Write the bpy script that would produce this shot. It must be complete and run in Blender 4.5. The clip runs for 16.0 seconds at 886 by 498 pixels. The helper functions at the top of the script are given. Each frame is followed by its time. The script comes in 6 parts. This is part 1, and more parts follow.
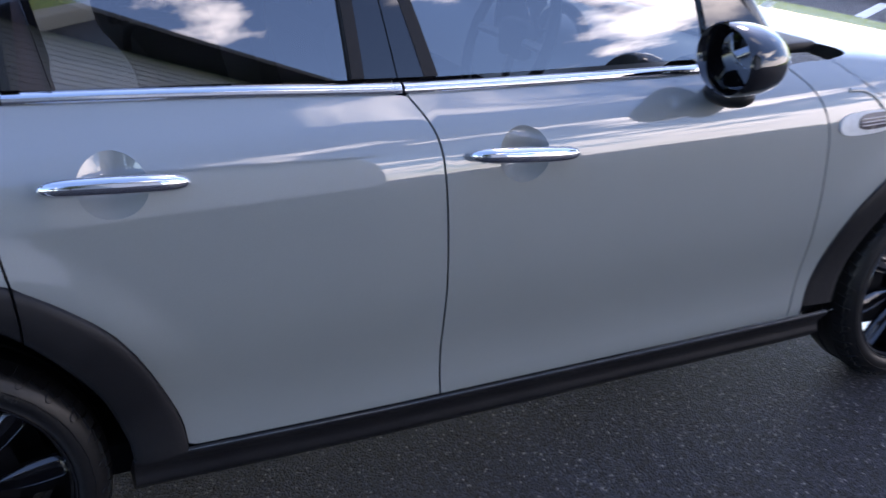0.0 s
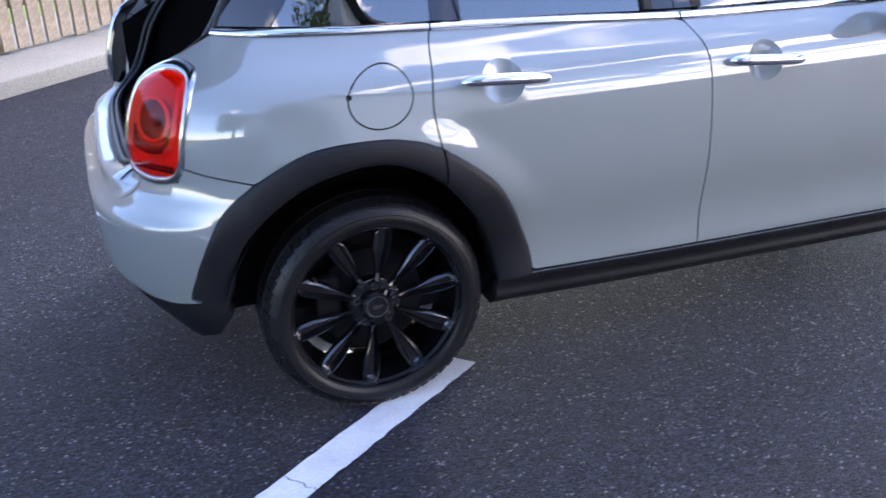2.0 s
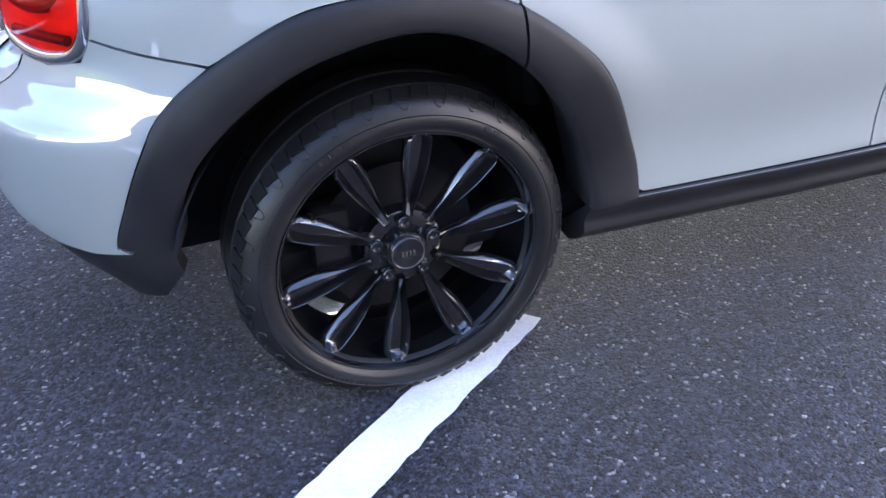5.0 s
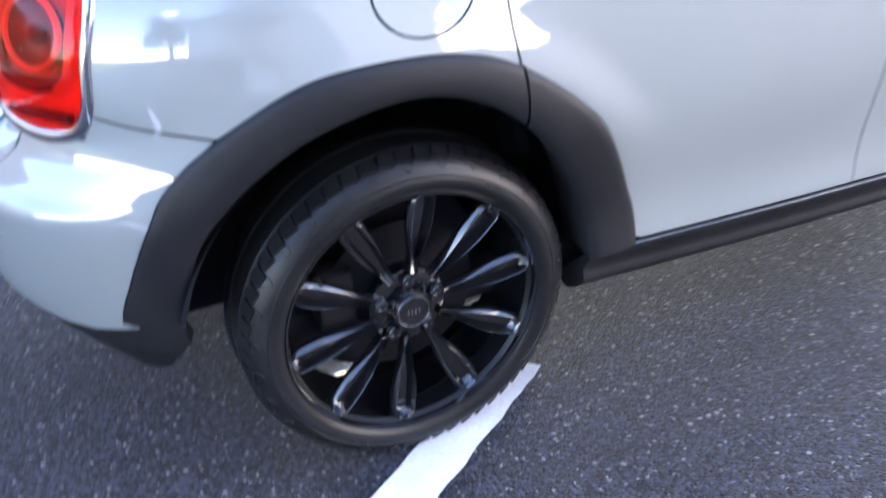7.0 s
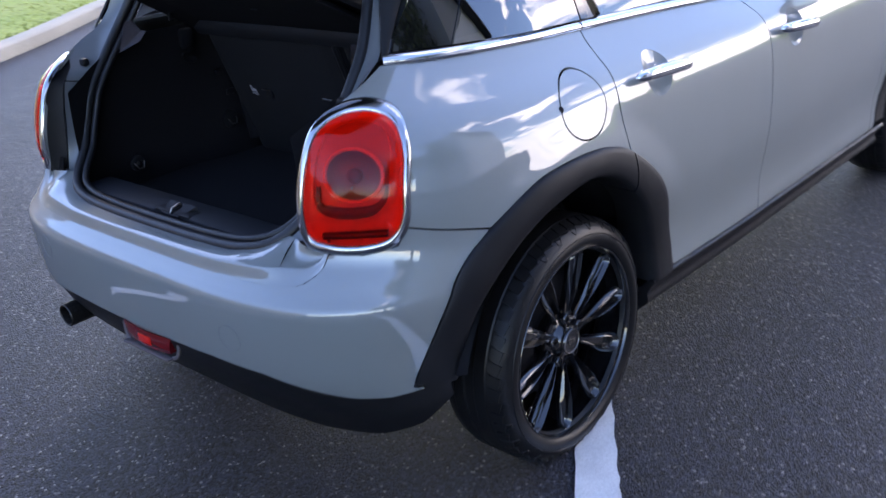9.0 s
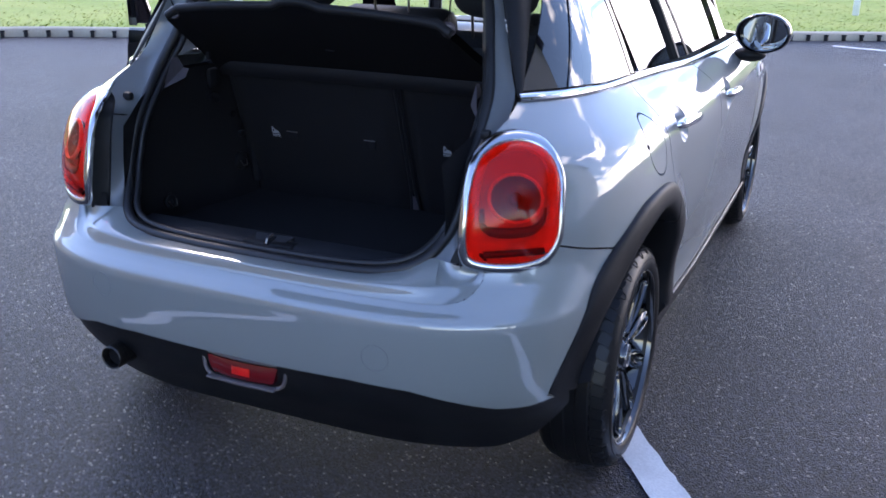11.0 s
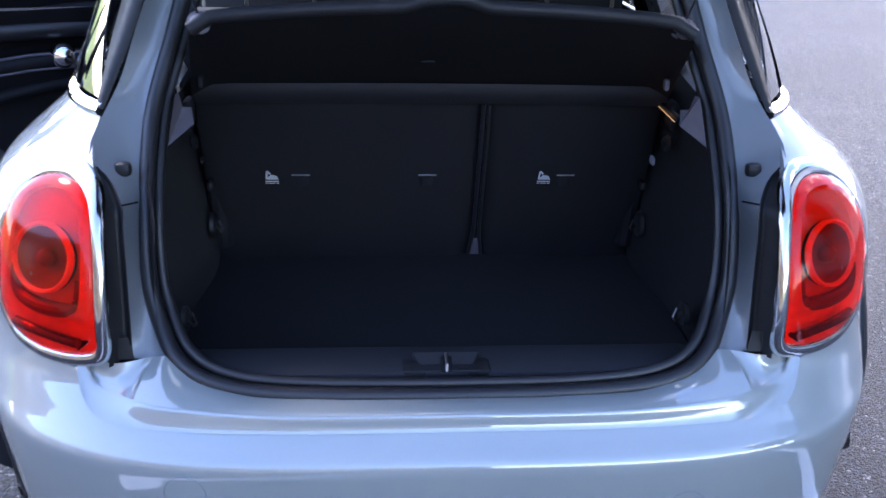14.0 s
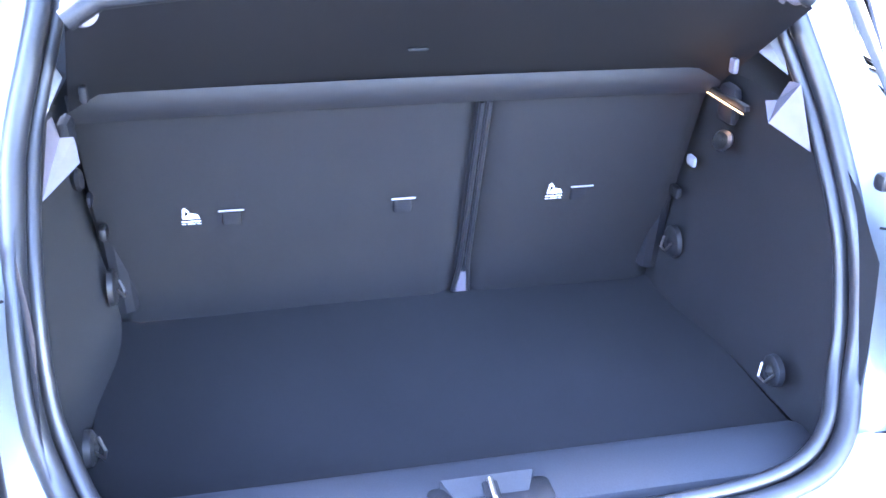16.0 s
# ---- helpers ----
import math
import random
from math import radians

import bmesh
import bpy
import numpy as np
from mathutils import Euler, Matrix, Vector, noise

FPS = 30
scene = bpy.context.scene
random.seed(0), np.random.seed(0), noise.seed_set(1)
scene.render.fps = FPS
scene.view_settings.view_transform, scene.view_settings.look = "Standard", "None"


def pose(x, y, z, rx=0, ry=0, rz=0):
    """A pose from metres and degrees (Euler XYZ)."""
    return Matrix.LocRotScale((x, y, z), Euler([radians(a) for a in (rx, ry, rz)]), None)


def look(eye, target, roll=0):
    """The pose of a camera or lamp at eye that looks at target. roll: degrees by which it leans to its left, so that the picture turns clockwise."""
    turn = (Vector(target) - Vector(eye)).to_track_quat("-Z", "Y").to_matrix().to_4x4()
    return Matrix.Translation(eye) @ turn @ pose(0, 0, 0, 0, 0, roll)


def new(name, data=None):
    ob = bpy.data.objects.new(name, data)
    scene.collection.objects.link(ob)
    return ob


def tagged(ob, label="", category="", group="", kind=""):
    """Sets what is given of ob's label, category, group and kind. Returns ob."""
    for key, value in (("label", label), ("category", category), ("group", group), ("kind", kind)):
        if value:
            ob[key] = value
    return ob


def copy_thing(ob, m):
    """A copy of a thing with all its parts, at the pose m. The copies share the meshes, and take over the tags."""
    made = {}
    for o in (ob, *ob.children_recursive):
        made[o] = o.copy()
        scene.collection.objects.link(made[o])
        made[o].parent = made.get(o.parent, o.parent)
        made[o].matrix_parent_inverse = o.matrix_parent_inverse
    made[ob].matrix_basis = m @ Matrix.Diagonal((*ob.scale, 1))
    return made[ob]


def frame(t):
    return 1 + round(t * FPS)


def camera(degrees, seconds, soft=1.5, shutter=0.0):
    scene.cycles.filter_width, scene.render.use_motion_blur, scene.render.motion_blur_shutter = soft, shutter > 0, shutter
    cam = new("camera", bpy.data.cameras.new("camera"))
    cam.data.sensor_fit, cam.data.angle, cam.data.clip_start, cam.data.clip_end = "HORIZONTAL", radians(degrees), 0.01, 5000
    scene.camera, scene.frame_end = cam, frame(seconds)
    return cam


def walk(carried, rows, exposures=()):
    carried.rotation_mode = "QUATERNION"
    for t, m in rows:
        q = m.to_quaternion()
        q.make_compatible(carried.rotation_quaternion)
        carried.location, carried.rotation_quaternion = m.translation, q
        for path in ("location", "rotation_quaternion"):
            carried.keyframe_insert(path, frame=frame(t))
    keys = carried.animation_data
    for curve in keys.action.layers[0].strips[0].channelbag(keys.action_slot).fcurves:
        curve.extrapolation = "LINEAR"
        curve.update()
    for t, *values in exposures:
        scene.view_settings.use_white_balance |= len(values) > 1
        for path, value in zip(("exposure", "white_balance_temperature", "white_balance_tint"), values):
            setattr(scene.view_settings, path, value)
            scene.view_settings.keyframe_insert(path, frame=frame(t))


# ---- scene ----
cam = camera(49.9, 16.0, shutter=0.5)
PATH = [
    (0, (0.201, -2.447, 1.474), (1.014, -0.806, 0.669), 1.8),
    (0.5, (0.022, -2.723, 1.511), (0.902, -1.092, 0.759), 1.1),
    (1, (-0.16, -2.959, 1.509), (0.648, -1.285, 0.772), 0.5),
    (1.5, (-0.374, -3.063, 1.54), (0.266, -1.352, 0.727), -0.6),
    (2, (-0.609, -3.051, 1.522), (0.006, -1.334, 0.7), -1.9),
    (2.5, (-0.729, -2.995, 1.502), (-0.081, -1.294, 0.672), -2.2),
    (3, (-0.696, -2.824, 1.449), (-0.015, -1.156, 0.582), -1.9),
    (3.5, (-0.639, -2.664, 1.396), (0.033, -1.021, 0.474), -1.0),
    (4, (-0.589, -2.468, 1.318), (0.108, -0.844, 0.383), -0.1),
    (4.5, (-0.511, -2.287, 1.241), (0.109, -0.675, 0.232), -1.9),
    (4.7, (-0.464, -2.206, 1.239), (0.142, -0.627, 0.171), -1.5),
    (6.8, (-0.434, -2.081, 1.268), (0.149, -0.528, 0.152), -1.3),
    (7, (-0.523, -2.105, 1.287), (0.178, -0.545, 0.250), -2.2),
    (7.5, (-0.778, -2.135, 1.348), (0.166, -0.628, 0.432), -2.5),
    (8, (-1.080, -2.174, 1.393), (-0.045, -0.668, 0.580), -4.9),
    (8.5, (-1.409, -2.129, 1.441), (-0.231, -0.692, 0.702), -3.8),
    (8.7, (-1.537, -2.070, 1.453), (-0.281, -0.707, 0.702), -4.3),
    (10.8, (-2.432, -1.361, 1.418), (-0.712, -0.592, 0.746), 1.8),
    (11, (-2.408, -1.285, 1.419), (-0.67, -0.531, 0.779), 1.2),
    (11.5, (-2.47, -1.056, 1.469), (-0.694, -0.44, 0.786), 1.4),
    (12, (-2.518, -0.773, 1.49), (-0.707, -0.323, 0.772), -0.5),
    (12.5, (-2.397, -0.51, 1.483), (-0.549, -0.158, 0.804), -0.5),
    (13, (-2.209, -0.262, 1.485), (-0.355, -0.037, 0.769), 0.2),
    (13.5, (-2.034, -0.006, 1.48), (-0.166, -0.001, 0.765), -0.3),
    (14, (-1.891, 0.114, 1.454), (-0.051, -0.026, 0.682), 1.4),
    (14.5, (-1.696, 0.121, 1.431), (0.121, -0.023, 0.607), -0.4),
    (15, (-1.49, 0.146, 1.375), (0.281, -0.108, 0.482), 0.8),
    (15.5, (-1.317, 0.219, 1.36), (0.444, -0.173, 0.497), 0.5),
    (16, (-1.352, 0.243, 1.379), (0.42, -0.148, 0.538), 0.7),
]

walk(cam, [(t, look(eye, target, roll)) for t, eye, target, roll in PATH],
     exposures=[(t, stops, kelvin, 24) for t, stops, kelvin in ((0, 0.42, 6700), (1.0, 0.6, 6700), (1.5, 0.9, 6780), (2.0, 1.2, 6850), (2.5, 1.1, 6850), (3.5, 1.54, 6950), (4.5, 2.02, 7050), (7.0, 2.27, 7150), (7.5, 1.42, 7300), (8.0, 1.02, 7050), (8.5, 0.85, 6850), (11, 0.84, 6650), (11.5, 0.7, 6650), (12.5, 1.05, 6650), (13, 1.18, 6650), (13.5, 1.52, 6650), (14.5, 1.9, 6650), (15, 2.6, 6650), (15.5, 4.58, 6650), (16, 5.42, 6650))])

# ---- world and sun ----
SUN = Vector((0.46, 0.52, 0.72)).normalized()
BRIGHT = Vector((0.56, -0.52, 0.64)).normalized()  # middle of the brightest clouds
world = bpy.data.worlds.new("sky")
scene.world = world
world.use_nodes = True
wn, wl = world.node_tree.nodes, world.node_tree.links
wn.clear()
w_out, w_bg = wn.new("ShaderNodeOutputWorld"), wn.new("ShaderNodeBackground")
sky = wn.new("ShaderNodeTexSky")
sky.sky_type, sky.sun_disc = "NISHITA", False
sky.dust_density = 0.3
sky.sun_elevation = math.asin(SUN.z)
sky.sun_rotation = math.atan2(SUN.x, SUN.y)
coord, sep = wn.new("ShaderNodeTexCoord"), wn.new("ShaderNodeSeparateXYZ")
wl.new(coord.outputs["Generated"], sep.inputs[0])
lift = wn.new("ShaderNodeMath"); lift.operation = "ADD"; lift.inputs[1].default_value = 0.10
wl.new(sep.outputs["Z"], lift.inputs[0])
flat = wn.new("ShaderNodeVectorMath"); flat.operation = "DIVIDE"
comb = wn.new("ShaderNodeCombineXYZ")
for k in ("X", "Y", "Z"):
    wl.new(lift.outputs[0], comb.inputs[k])
wl.new(coord.outputs["Generated"], flat.inputs[0]); wl.new(comb.outputs[0], flat.inputs[1])
cloud = wn.new("ShaderNodeTexNoise"); cloud.inputs["Scale"].default_value = 1.5; cloud.inputs["Detail"].default_value = 9
cloud.inputs["Roughness"].default_value = 0.58; cloud.inputs["Distortion"].default_value = 0.35
wl.new(flat.outputs[0], cloud.inputs["Vector"])
ramp = wn.new("ShaderNodeValToRGB")
ramp.color_ramp.elements[0].position, ramp.color_ramp.elements[1].position = 0.552, 0.640
# a bank of low cloud stands ahead of the car, cover thickens to the front right, and the sky behind is clear
low = wn.new("ShaderNodeMapRange"); low.inputs[1].default_value, low.inputs[2].default_value = 0.0, 0.30
low.inputs[3].default_value, low.inputs[4].default_value = 0.20, 0.0
wl.new(sep.outputs["Z"], low.inputs[0])
ahead = wn.new("ShaderNodeVectorMath"); ahead.operation = "DOT_PRODUCT"; ahead.inputs[1].default_value = Vector((.94, -.34, 0))
wl.new(coord.outputs["Generated"], ahead.inputs[0])
bank = wn.new("ShaderNodeMapRange"); bank.inputs[1].default_value, bank.inputs[2].default_value = 0.72, 0.95
bank.inputs[3].default_value, bank.inputs[4].default_value = 0.0, 1.0
wl.new(ahead.outputs["Value"], bank.inputs[0])
front = wn.new("ShaderNodeMath"); front.operation = "MULTIPLY"
wl.new(low.outputs[0], front.inputs[0]); wl.new(bank.outputs[0], front.inputs[1])
# a second bank lies low to the front right, over the roofs
low2 = wn.new("ShaderNodeMapRange"); low2.inputs[1].default_value, low2.inputs[2].default_value = 0.12, 0.45
low2.inputs[3].default_value, low2.inputs[4].default_value = 0.12, -0.03
wl.new(sep.outputs["Z"], low2.inputs[0])
side = wn.new("ShaderNodeVectorMath"); side.operation = "DOT_PRODUCT"; side.inputs[1].default_value = Vector((.60, -.80, 0))
wl.new(coord.outputs["Generated"], side.inputs[0])
bank2 = wn.new("ShaderNodeMapRange"); bank2.inputs[1].default_value, bank2.inputs[2].default_value = 0.55, 0.85
bank2.inputs[3].default_value, bank2.inputs[4].default_value = 0.0, 1.0
wl.new(side.outputs["Value"], bank2.inputs[0])
front2 = wn.new("ShaderNodeMath"); front2.operation = "MULTIPLY_ADD"
wl.new(low2.outputs[0], front2.inputs[0]); wl.new(bank2.outputs[0], front2.inputs[1]); wl.new(front.outputs[0], front2.inputs[2])
toward = wn.new("ShaderNodeVectorMath"); toward.operation = "DOT_PRODUCT"; toward.inputs[1].default_value = BRIGHT
wl.new(coord.outputs["Generated"], toward.inputs[0])
veil = wn.new("ShaderNodeMapRange"); veil.inputs[1].default_value, veil.inputs[2].default_value = 0.945, 0.985
veil.inputs[3].default_value, veil.inputs[4].default_value = 0.0, 0.07
wl.new(toward.outputs["Value"], veil.inputs[0])
thick = wn.new("ShaderNodeMath"); thick.operation = "ADD"
wl.new(front2.outputs[0], thick.inputs[0]); wl.new(veil.outputs[0], thick.inputs[1])
back = wn.new("ShaderNodeVectorMath"); back.operation = "DOT_PRODUCT"; back.inputs[1].default_value = Vector((-.80, .30, .52)).normalized()
wl.new(coord.outputs["Generated"], back.inputs[0])
clear = wn.new("ShaderNodeMapRange"); clear.inputs[1].default_value, clear.inputs[2].default_value = 0.25, 0.70
clear.inputs[3].default_value, clear.inputs[4].default_value = 0.0, -0.16
wl.new(back.outputs["Value"], clear.inputs[0])
open_ = wn.new("ShaderNodeMath"); open_.operation = "ADD"
wl.new(thick.outputs[0], open_.inputs[0]); wl.new(clear.outputs[0], open_.inputs[1])
cover = wn.new("ShaderNodeMath"); cover.operation = "ADD"
wl.new(cloud.outputs["Fac"], cover.inputs[0]); wl.new(open_.outputs[0], cover.inputs[1])
wl.new(cover.outputs[0], ramp.inputs[0])
blue = wn.new("ShaderNodeVectorMath"); blue.operation = "MULTIPLY"; blue.inputs[1].default_value = (1.80, 1.97, 2.17)
wl.new(sky.outputs[0], blue.inputs[0])
# clouds glow brighter on the side away from the trees
glow = wn.new("ShaderNodeMapRange"); glow.inputs[1].default_value, glow.inputs[2].default_value = 0.3, 1.0
glow.inputs[3].default_value, glow.inputs[4].default_value = 0.0, 1.0
wl.new(toward.outputs["Value"], glow.inputs[0])
power = wn.new("ShaderNodeMath"); power.operation = "POWER"; power.inputs[1].default_value = 3.5
wl.new(glow.outputs[0], power.inputs[0])
shine = wn.new("ShaderNodeMixRGB"); shine.inputs["Color1"].default_value = (17.0, 17.3, 17.8, 1); shine.inputs["Color2"].default_value = (36.0, 35.5, 34.6, 1)
wl.new(power.outputs[0], shine.inputs["Fac"])
# the clear quarter is a bright, hazy blue
haze = wn.new("ShaderNodeMapRange"); haze.inputs[1].default_value, haze.inputs[2].default_value = 0.2, 0.75
haze.inputs[3].default_value, haze.inputs[4].default_value = 1.0, 1.15
wl.new(back.outputs["Value"], haze.inputs[0])
deep = wn.new("ShaderNodeVectorMath"); deep.operation = "SCALE"
wl.new(blue.outputs[0], deep.inputs[0]); wl.new(haze.outputs[0], deep.inputs["Scale"])
mixc = wn.new("ShaderNodeMixRGB")
wl.new(shine.outputs[0], mixc.inputs["Color2"])
wl.new(ramp.outputs[0], mixc.inputs["Fac"]); wl.new(deep.outputs[0], mixc.inputs["Color1"])
wl.new(mixc.outputs[0], w_bg.inputs["Color"]); w_bg.inputs["Strength"].default_value = 0.146
wl.new(w_bg.outputs[0], w_out.inputs[0])
sun = new("sun", bpy.data.lights.new("sun", "SUN"))
sun.data.energy, sun.data.angle, sun.data.color = 0.72, radians(12), (1.0, 0.96, 0.90)
sun.matrix_world = look(SUN * 30, (0, 0, 0))


# ---- materials ----
def material(name, color, rough=0.5, metal=0.0, coat=0.0, spec=0.5, grain=0.0, grain_scale=60.0, bump=0.0, bump_scale=200.0, second=None,
             mix_scale=6.0, emit=None, sheen=0.0, coat_ior=1.5):
    """A surface with two scales of variation in its colour and a fine relief."""
    m = bpy.data.materials.new(name)
    m.use_nodes = True
    n, l = m.node_tree.nodes, m.node_tree.links
    b = n["Principled BSDF"]
    b.inputs["Base Color"].default_value = (*color, 1)
    b.inputs["Roughness"].default_value, b.inputs["Metallic"].default_value = rough, metal
    b.inputs["Coat Weight"].default_value, b.inputs["Coat Roughness"].default_value = coat, 0.02
    b.inputs["Specular IOR Level"].default_value = spec
    b.inputs["Coat IOR"].default_value = coat_ior
    b.inputs["Sheen Weight"].default_value = sheen
    tc = n.new("ShaderNodeTexCoord")
    if grain or second:
        big, small = n.new("ShaderNodeTexNoise"), n.new("ShaderNodeTexNoise")
        big.inputs["Scale"].default_value, small.inputs["Scale"].default_value = mix_scale, grain_scale
        big.inputs["Detail"].default_value = small.inputs["Detail"].default_value = 4
        l.new(tc.outputs["Object"], big.inputs["Vector"]); l.new(tc.outputs["Object"], small.inputs["Vector"])
        r = n.new("ShaderNodeMapRange"); r.inputs[1].default_value, r.inputs[2].default_value = 0.35, 0.65
        l.new(big.outputs["Fac"], r.inputs[0])
        mx = n.new("ShaderNodeMixRGB"); mx.inputs[1].default_value = (*color, 1); mx.inputs[2].default_value = (*(second or color), 1)
        l.new(r.outputs[0], mx.inputs[0])
        g = n.new("ShaderNodeMapRange"); g.inputs[1].default_value, g.inputs[2].default_value = 0.3, 0.7
        g.inputs[3].default_value, g.inputs[4].default_value = 1 - grain, 1 + grain
        l.new(small.outputs["Fac"], g.inputs[0])
        mul = n.new("ShaderNodeVectorMath"); mul.operation = "SCALE"
        l.new(mx.outputs[0], mul.inputs[0]); l.new(g.outputs[0], mul.inputs["Scale"])
        l.new(mul.outputs[0], b.inputs["Base Color"])
    if bump:
        t = n.new("ShaderNodeTexNoise"); t.inputs["Scale"].default_value = bump_scale; t.inputs["Detail"].default_value = 3
        l.new(tc.outputs["Object"], t.inputs["Vector"])
        bp = n.new("ShaderNodeBump"); bp.inputs["Strength"].default_value = bump; bp.inputs["Distance"].default_value = 0.002
        l.new(t.outputs["Fac"], bp.inputs["Height"]); l.new(bp.outputs[0], b.inputs["Normal"])
    if emit:
        b.inputs["Emission Color"].default_value, b.inputs["Emission Strength"].default_value = (*emit[:3], 1), emit[3]
    return m


def glass(name, tint, gloss=1.0, ior=2.5):
    m = bpy.data.materials.new(name)
    m.use_nodes = True
    n, l = m.node_tree.nodes, m.node_tree.links
    n.remove(n["Principled BSDF"])
    tr, gl, mx, lw, pw, ma = (n.new("ShaderNode" + k) for k in ("BsdfTransparent", "BsdfGlossy", "MixShader", "LayerWeight", "Math", "Math"))
    tr.inputs[0].default_value = (*tint, 1)
    gl.inputs["Roughness"].default_value = 0.01
    gl.inputs[0].default_value = (gloss, gloss, gloss, 1)
    # mirror share rises from straight on to grazing, the same from both sides of the pane
    f0 = ((ior - 1) / (ior + 1)) ** 2
    lw.inputs["Blend"].default_value = 0.5
    pw.operation, pw.inputs[1].default_value = "POWER", 5.0
    ma.operation, ma.inputs[1].default_value, ma.inputs[2].default_value = "MULTIPLY_ADD", 1 - f0, f0
    l.new(lw.outputs["Facing"], pw.inputs[0]); l.new(pw.outputs[0], ma.inputs[0]); l.new(ma.outputs[0], mx.inputs[0])
    l.new(tr.outputs[0], mx.inputs[1]); l.new(gl.outputs[0], mx.inputs[2])
    l.new(mx.outputs[0], n["Material Output"].inputs[0])
    return m


PAINT = material("grey_metallic_paint", (0.240, 0.262, 0.258), 0.50, 0.08, spec=0.3, coat=1.0, coat_ior=2.05, grain=0.05, grain_scale=900, second=(0.230, 0.252, 0.248), mix_scale=3)
# body paint again, with the boot opening's shade put into its colour
PAINT_SHADED = material("grey_shut_line_paint", (0.155, 0.170, 0.180), 0.50, 0.08, spec=0.3, coat=1.0, coat_ior=1.45, grain=0.05, grain_scale=900, second=(0.138, 0.152, 0.162), mix_scale=3)
GLOSS = material("gloss_black_paint", (0.004, 0.004, 0.005), 0.05, 0.0, coat=1.0, coat_ior=1.55)
PLASTIC = material("unpainted_black_plastic", (0.0095, 0.0095, 0.0112), 0.46, spec=0.24, grain=0.25, grain_scale=500, bump=0.2, bump_scale=900, second=(0.014, 0.014, 0.0155), mix_scale=9)
TRIM = material("dark_boot_trim", (0.0070, 0.0070, 0.0090), 0.7, spec=0.16, grain=0.35, grain_scale=700, bump=0.3, bump_scale=800, second=(0.0090, 0.0090, 0.0110), mix_scale=5)
CARPET = material("needle_felt_carpet", (0.0094, 0.0091, 0.0107), 0.95, spec=0.12, grain=0.5, grain_scale=900, bump=0.8, bump_scale=1100, second=(0.0118, 0.0114, 0.0131), mix_scale=4, sheen=0.02)
HINGE_BAND = material("grey_hinge_flap", (0.0095, 0.0095, 0.012), 0.65, spec=0.25, grain=0.3, grain_scale=600, bump=0.3, bump_scale=700)
RUBBER = material("rubber_seal", (0.011, 0.011, 0.013), 0.42, grain=0.2, grain_scale=200)
RIM = material("gloss_black_alloy", (0.005, 0.005, 0.006), 0.08, spec=0.5, coat=1.0, coat_ior=1.6)
TYRE = material("tyre_rubber", (0.0065, 0.0065, 0.0075), 0.36, spec=0.30, grain=0.3, grain_scale=120, bump=0.12, bump_scale=300, second=(0.011, 0.0108, 0.011), mix_scale=7)
CHROME = material("chrome", (0.82, 0.83, 0.85), 0.05, 1.0)
LAMP_CHROME = material("satin_lamp_chrome", (0.50, 0.51, 0.53), 0.12, 1.0, grain=0.04, grain_scale=40)
STEEL = material("dull_steel", (0.35, 0.34, 0.33), 0.35, 1.0, grain=0.2, grain_scale=90, second=(0.25, 0.22, 0.2))
SOOTY = material("sooty_steel", (0.045, 0.042, 0.040), 0.4, 0.8, grain=0.3, grain_scale=120)
# also paints the shade of openings modelled solid, as slots and the pipe bore
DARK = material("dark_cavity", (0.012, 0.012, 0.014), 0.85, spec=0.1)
RED = material("red_lamp_plastic", (0.80, 0.012, 0.012), 0.3, coat=0.5, coat_ior=1.4, spec=0.3, grain=0.10, grain_scale=30, second=(0.85, 0.035, 0.015), mix_scale=14)
RED_DEEP = material("fog_lamp_red", (0.16, 0.004, 0.007), 0.2, coat=0.6, coat_ior=1.4)
SMOKE = material("smoked_reversing_lens", (0.03, 0.02, 0.022), 0.15, coat=1.0)
LEATHER = material("black_seat_cloth", (0.02, 0.02, 0.022), 0.7, grain=0.25, grain_scale=300, bump=0.4, bump_scale=500)
DASH = material("dashboard_plastic", (0.12, 0.13, 0.14), 0.35, grain=0.2, grain_scale=400)
SYMBOL = material("grey_white_print", (0.40, 0.41, 0.43), 0.65)
# body paint taken near black: shade on the door edges put into colour
DOOR_EDGE_SHADED = material("dark_door_edge_film", (0.035, 0.036, 0.040), 0.5, spec=0.3, grain=0.1)
SILL = material("satin_sill_plastic", (0.017, 0.018, 0.022), 0.6, spec=0.3, grain=0.15, grain_scale=400)
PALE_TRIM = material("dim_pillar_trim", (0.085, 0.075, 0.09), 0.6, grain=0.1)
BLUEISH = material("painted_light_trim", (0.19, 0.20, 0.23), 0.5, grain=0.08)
GLASS = glass("side_glass", (0.24, 0.26, 0.27), ior=2.9)
RED_GLASS = glass("red_lens_glass", (1.0, 0.10, 0.045), ior=1.36)
LAMP_SILVER = material("lamp_reflector", (0.88, 0.86, 0.84), 0.35, 0.0, grain=0.1, grain_scale=60)
LAMP_DARK = material("lamp_bezel", (0.13, 0.11, 0.11), 0.35)
LAMP_MID = material("lamp_inner_panel", (0.55, 0.50, 0.48), 0.4, 0.3)
CLEAR = glass("windscreen_glass", (0.9, 0.93, 0.92), ior=1.6)
MIRROR = material("mirror_glass", (0.34, 0.36, 0.38), 0.02, 1.0)
CONCRETE = material("pale_concrete", (0.47, 0.42, 0.33), 0.9, grain=0.18, grain_scale=90, bump=0.5, bump_scale=60, second=(0.38, 0.335, 0.26), mix_scale=0.8)
TIMBER = material("weathered_fence_boards", (0.46, 0.36, 0.25), 0.85, grain=0.22, grain_scale=40, bump=0.4, bump_scale=50, second=(0.44, 0.32, 0.21), mix_scale=3)
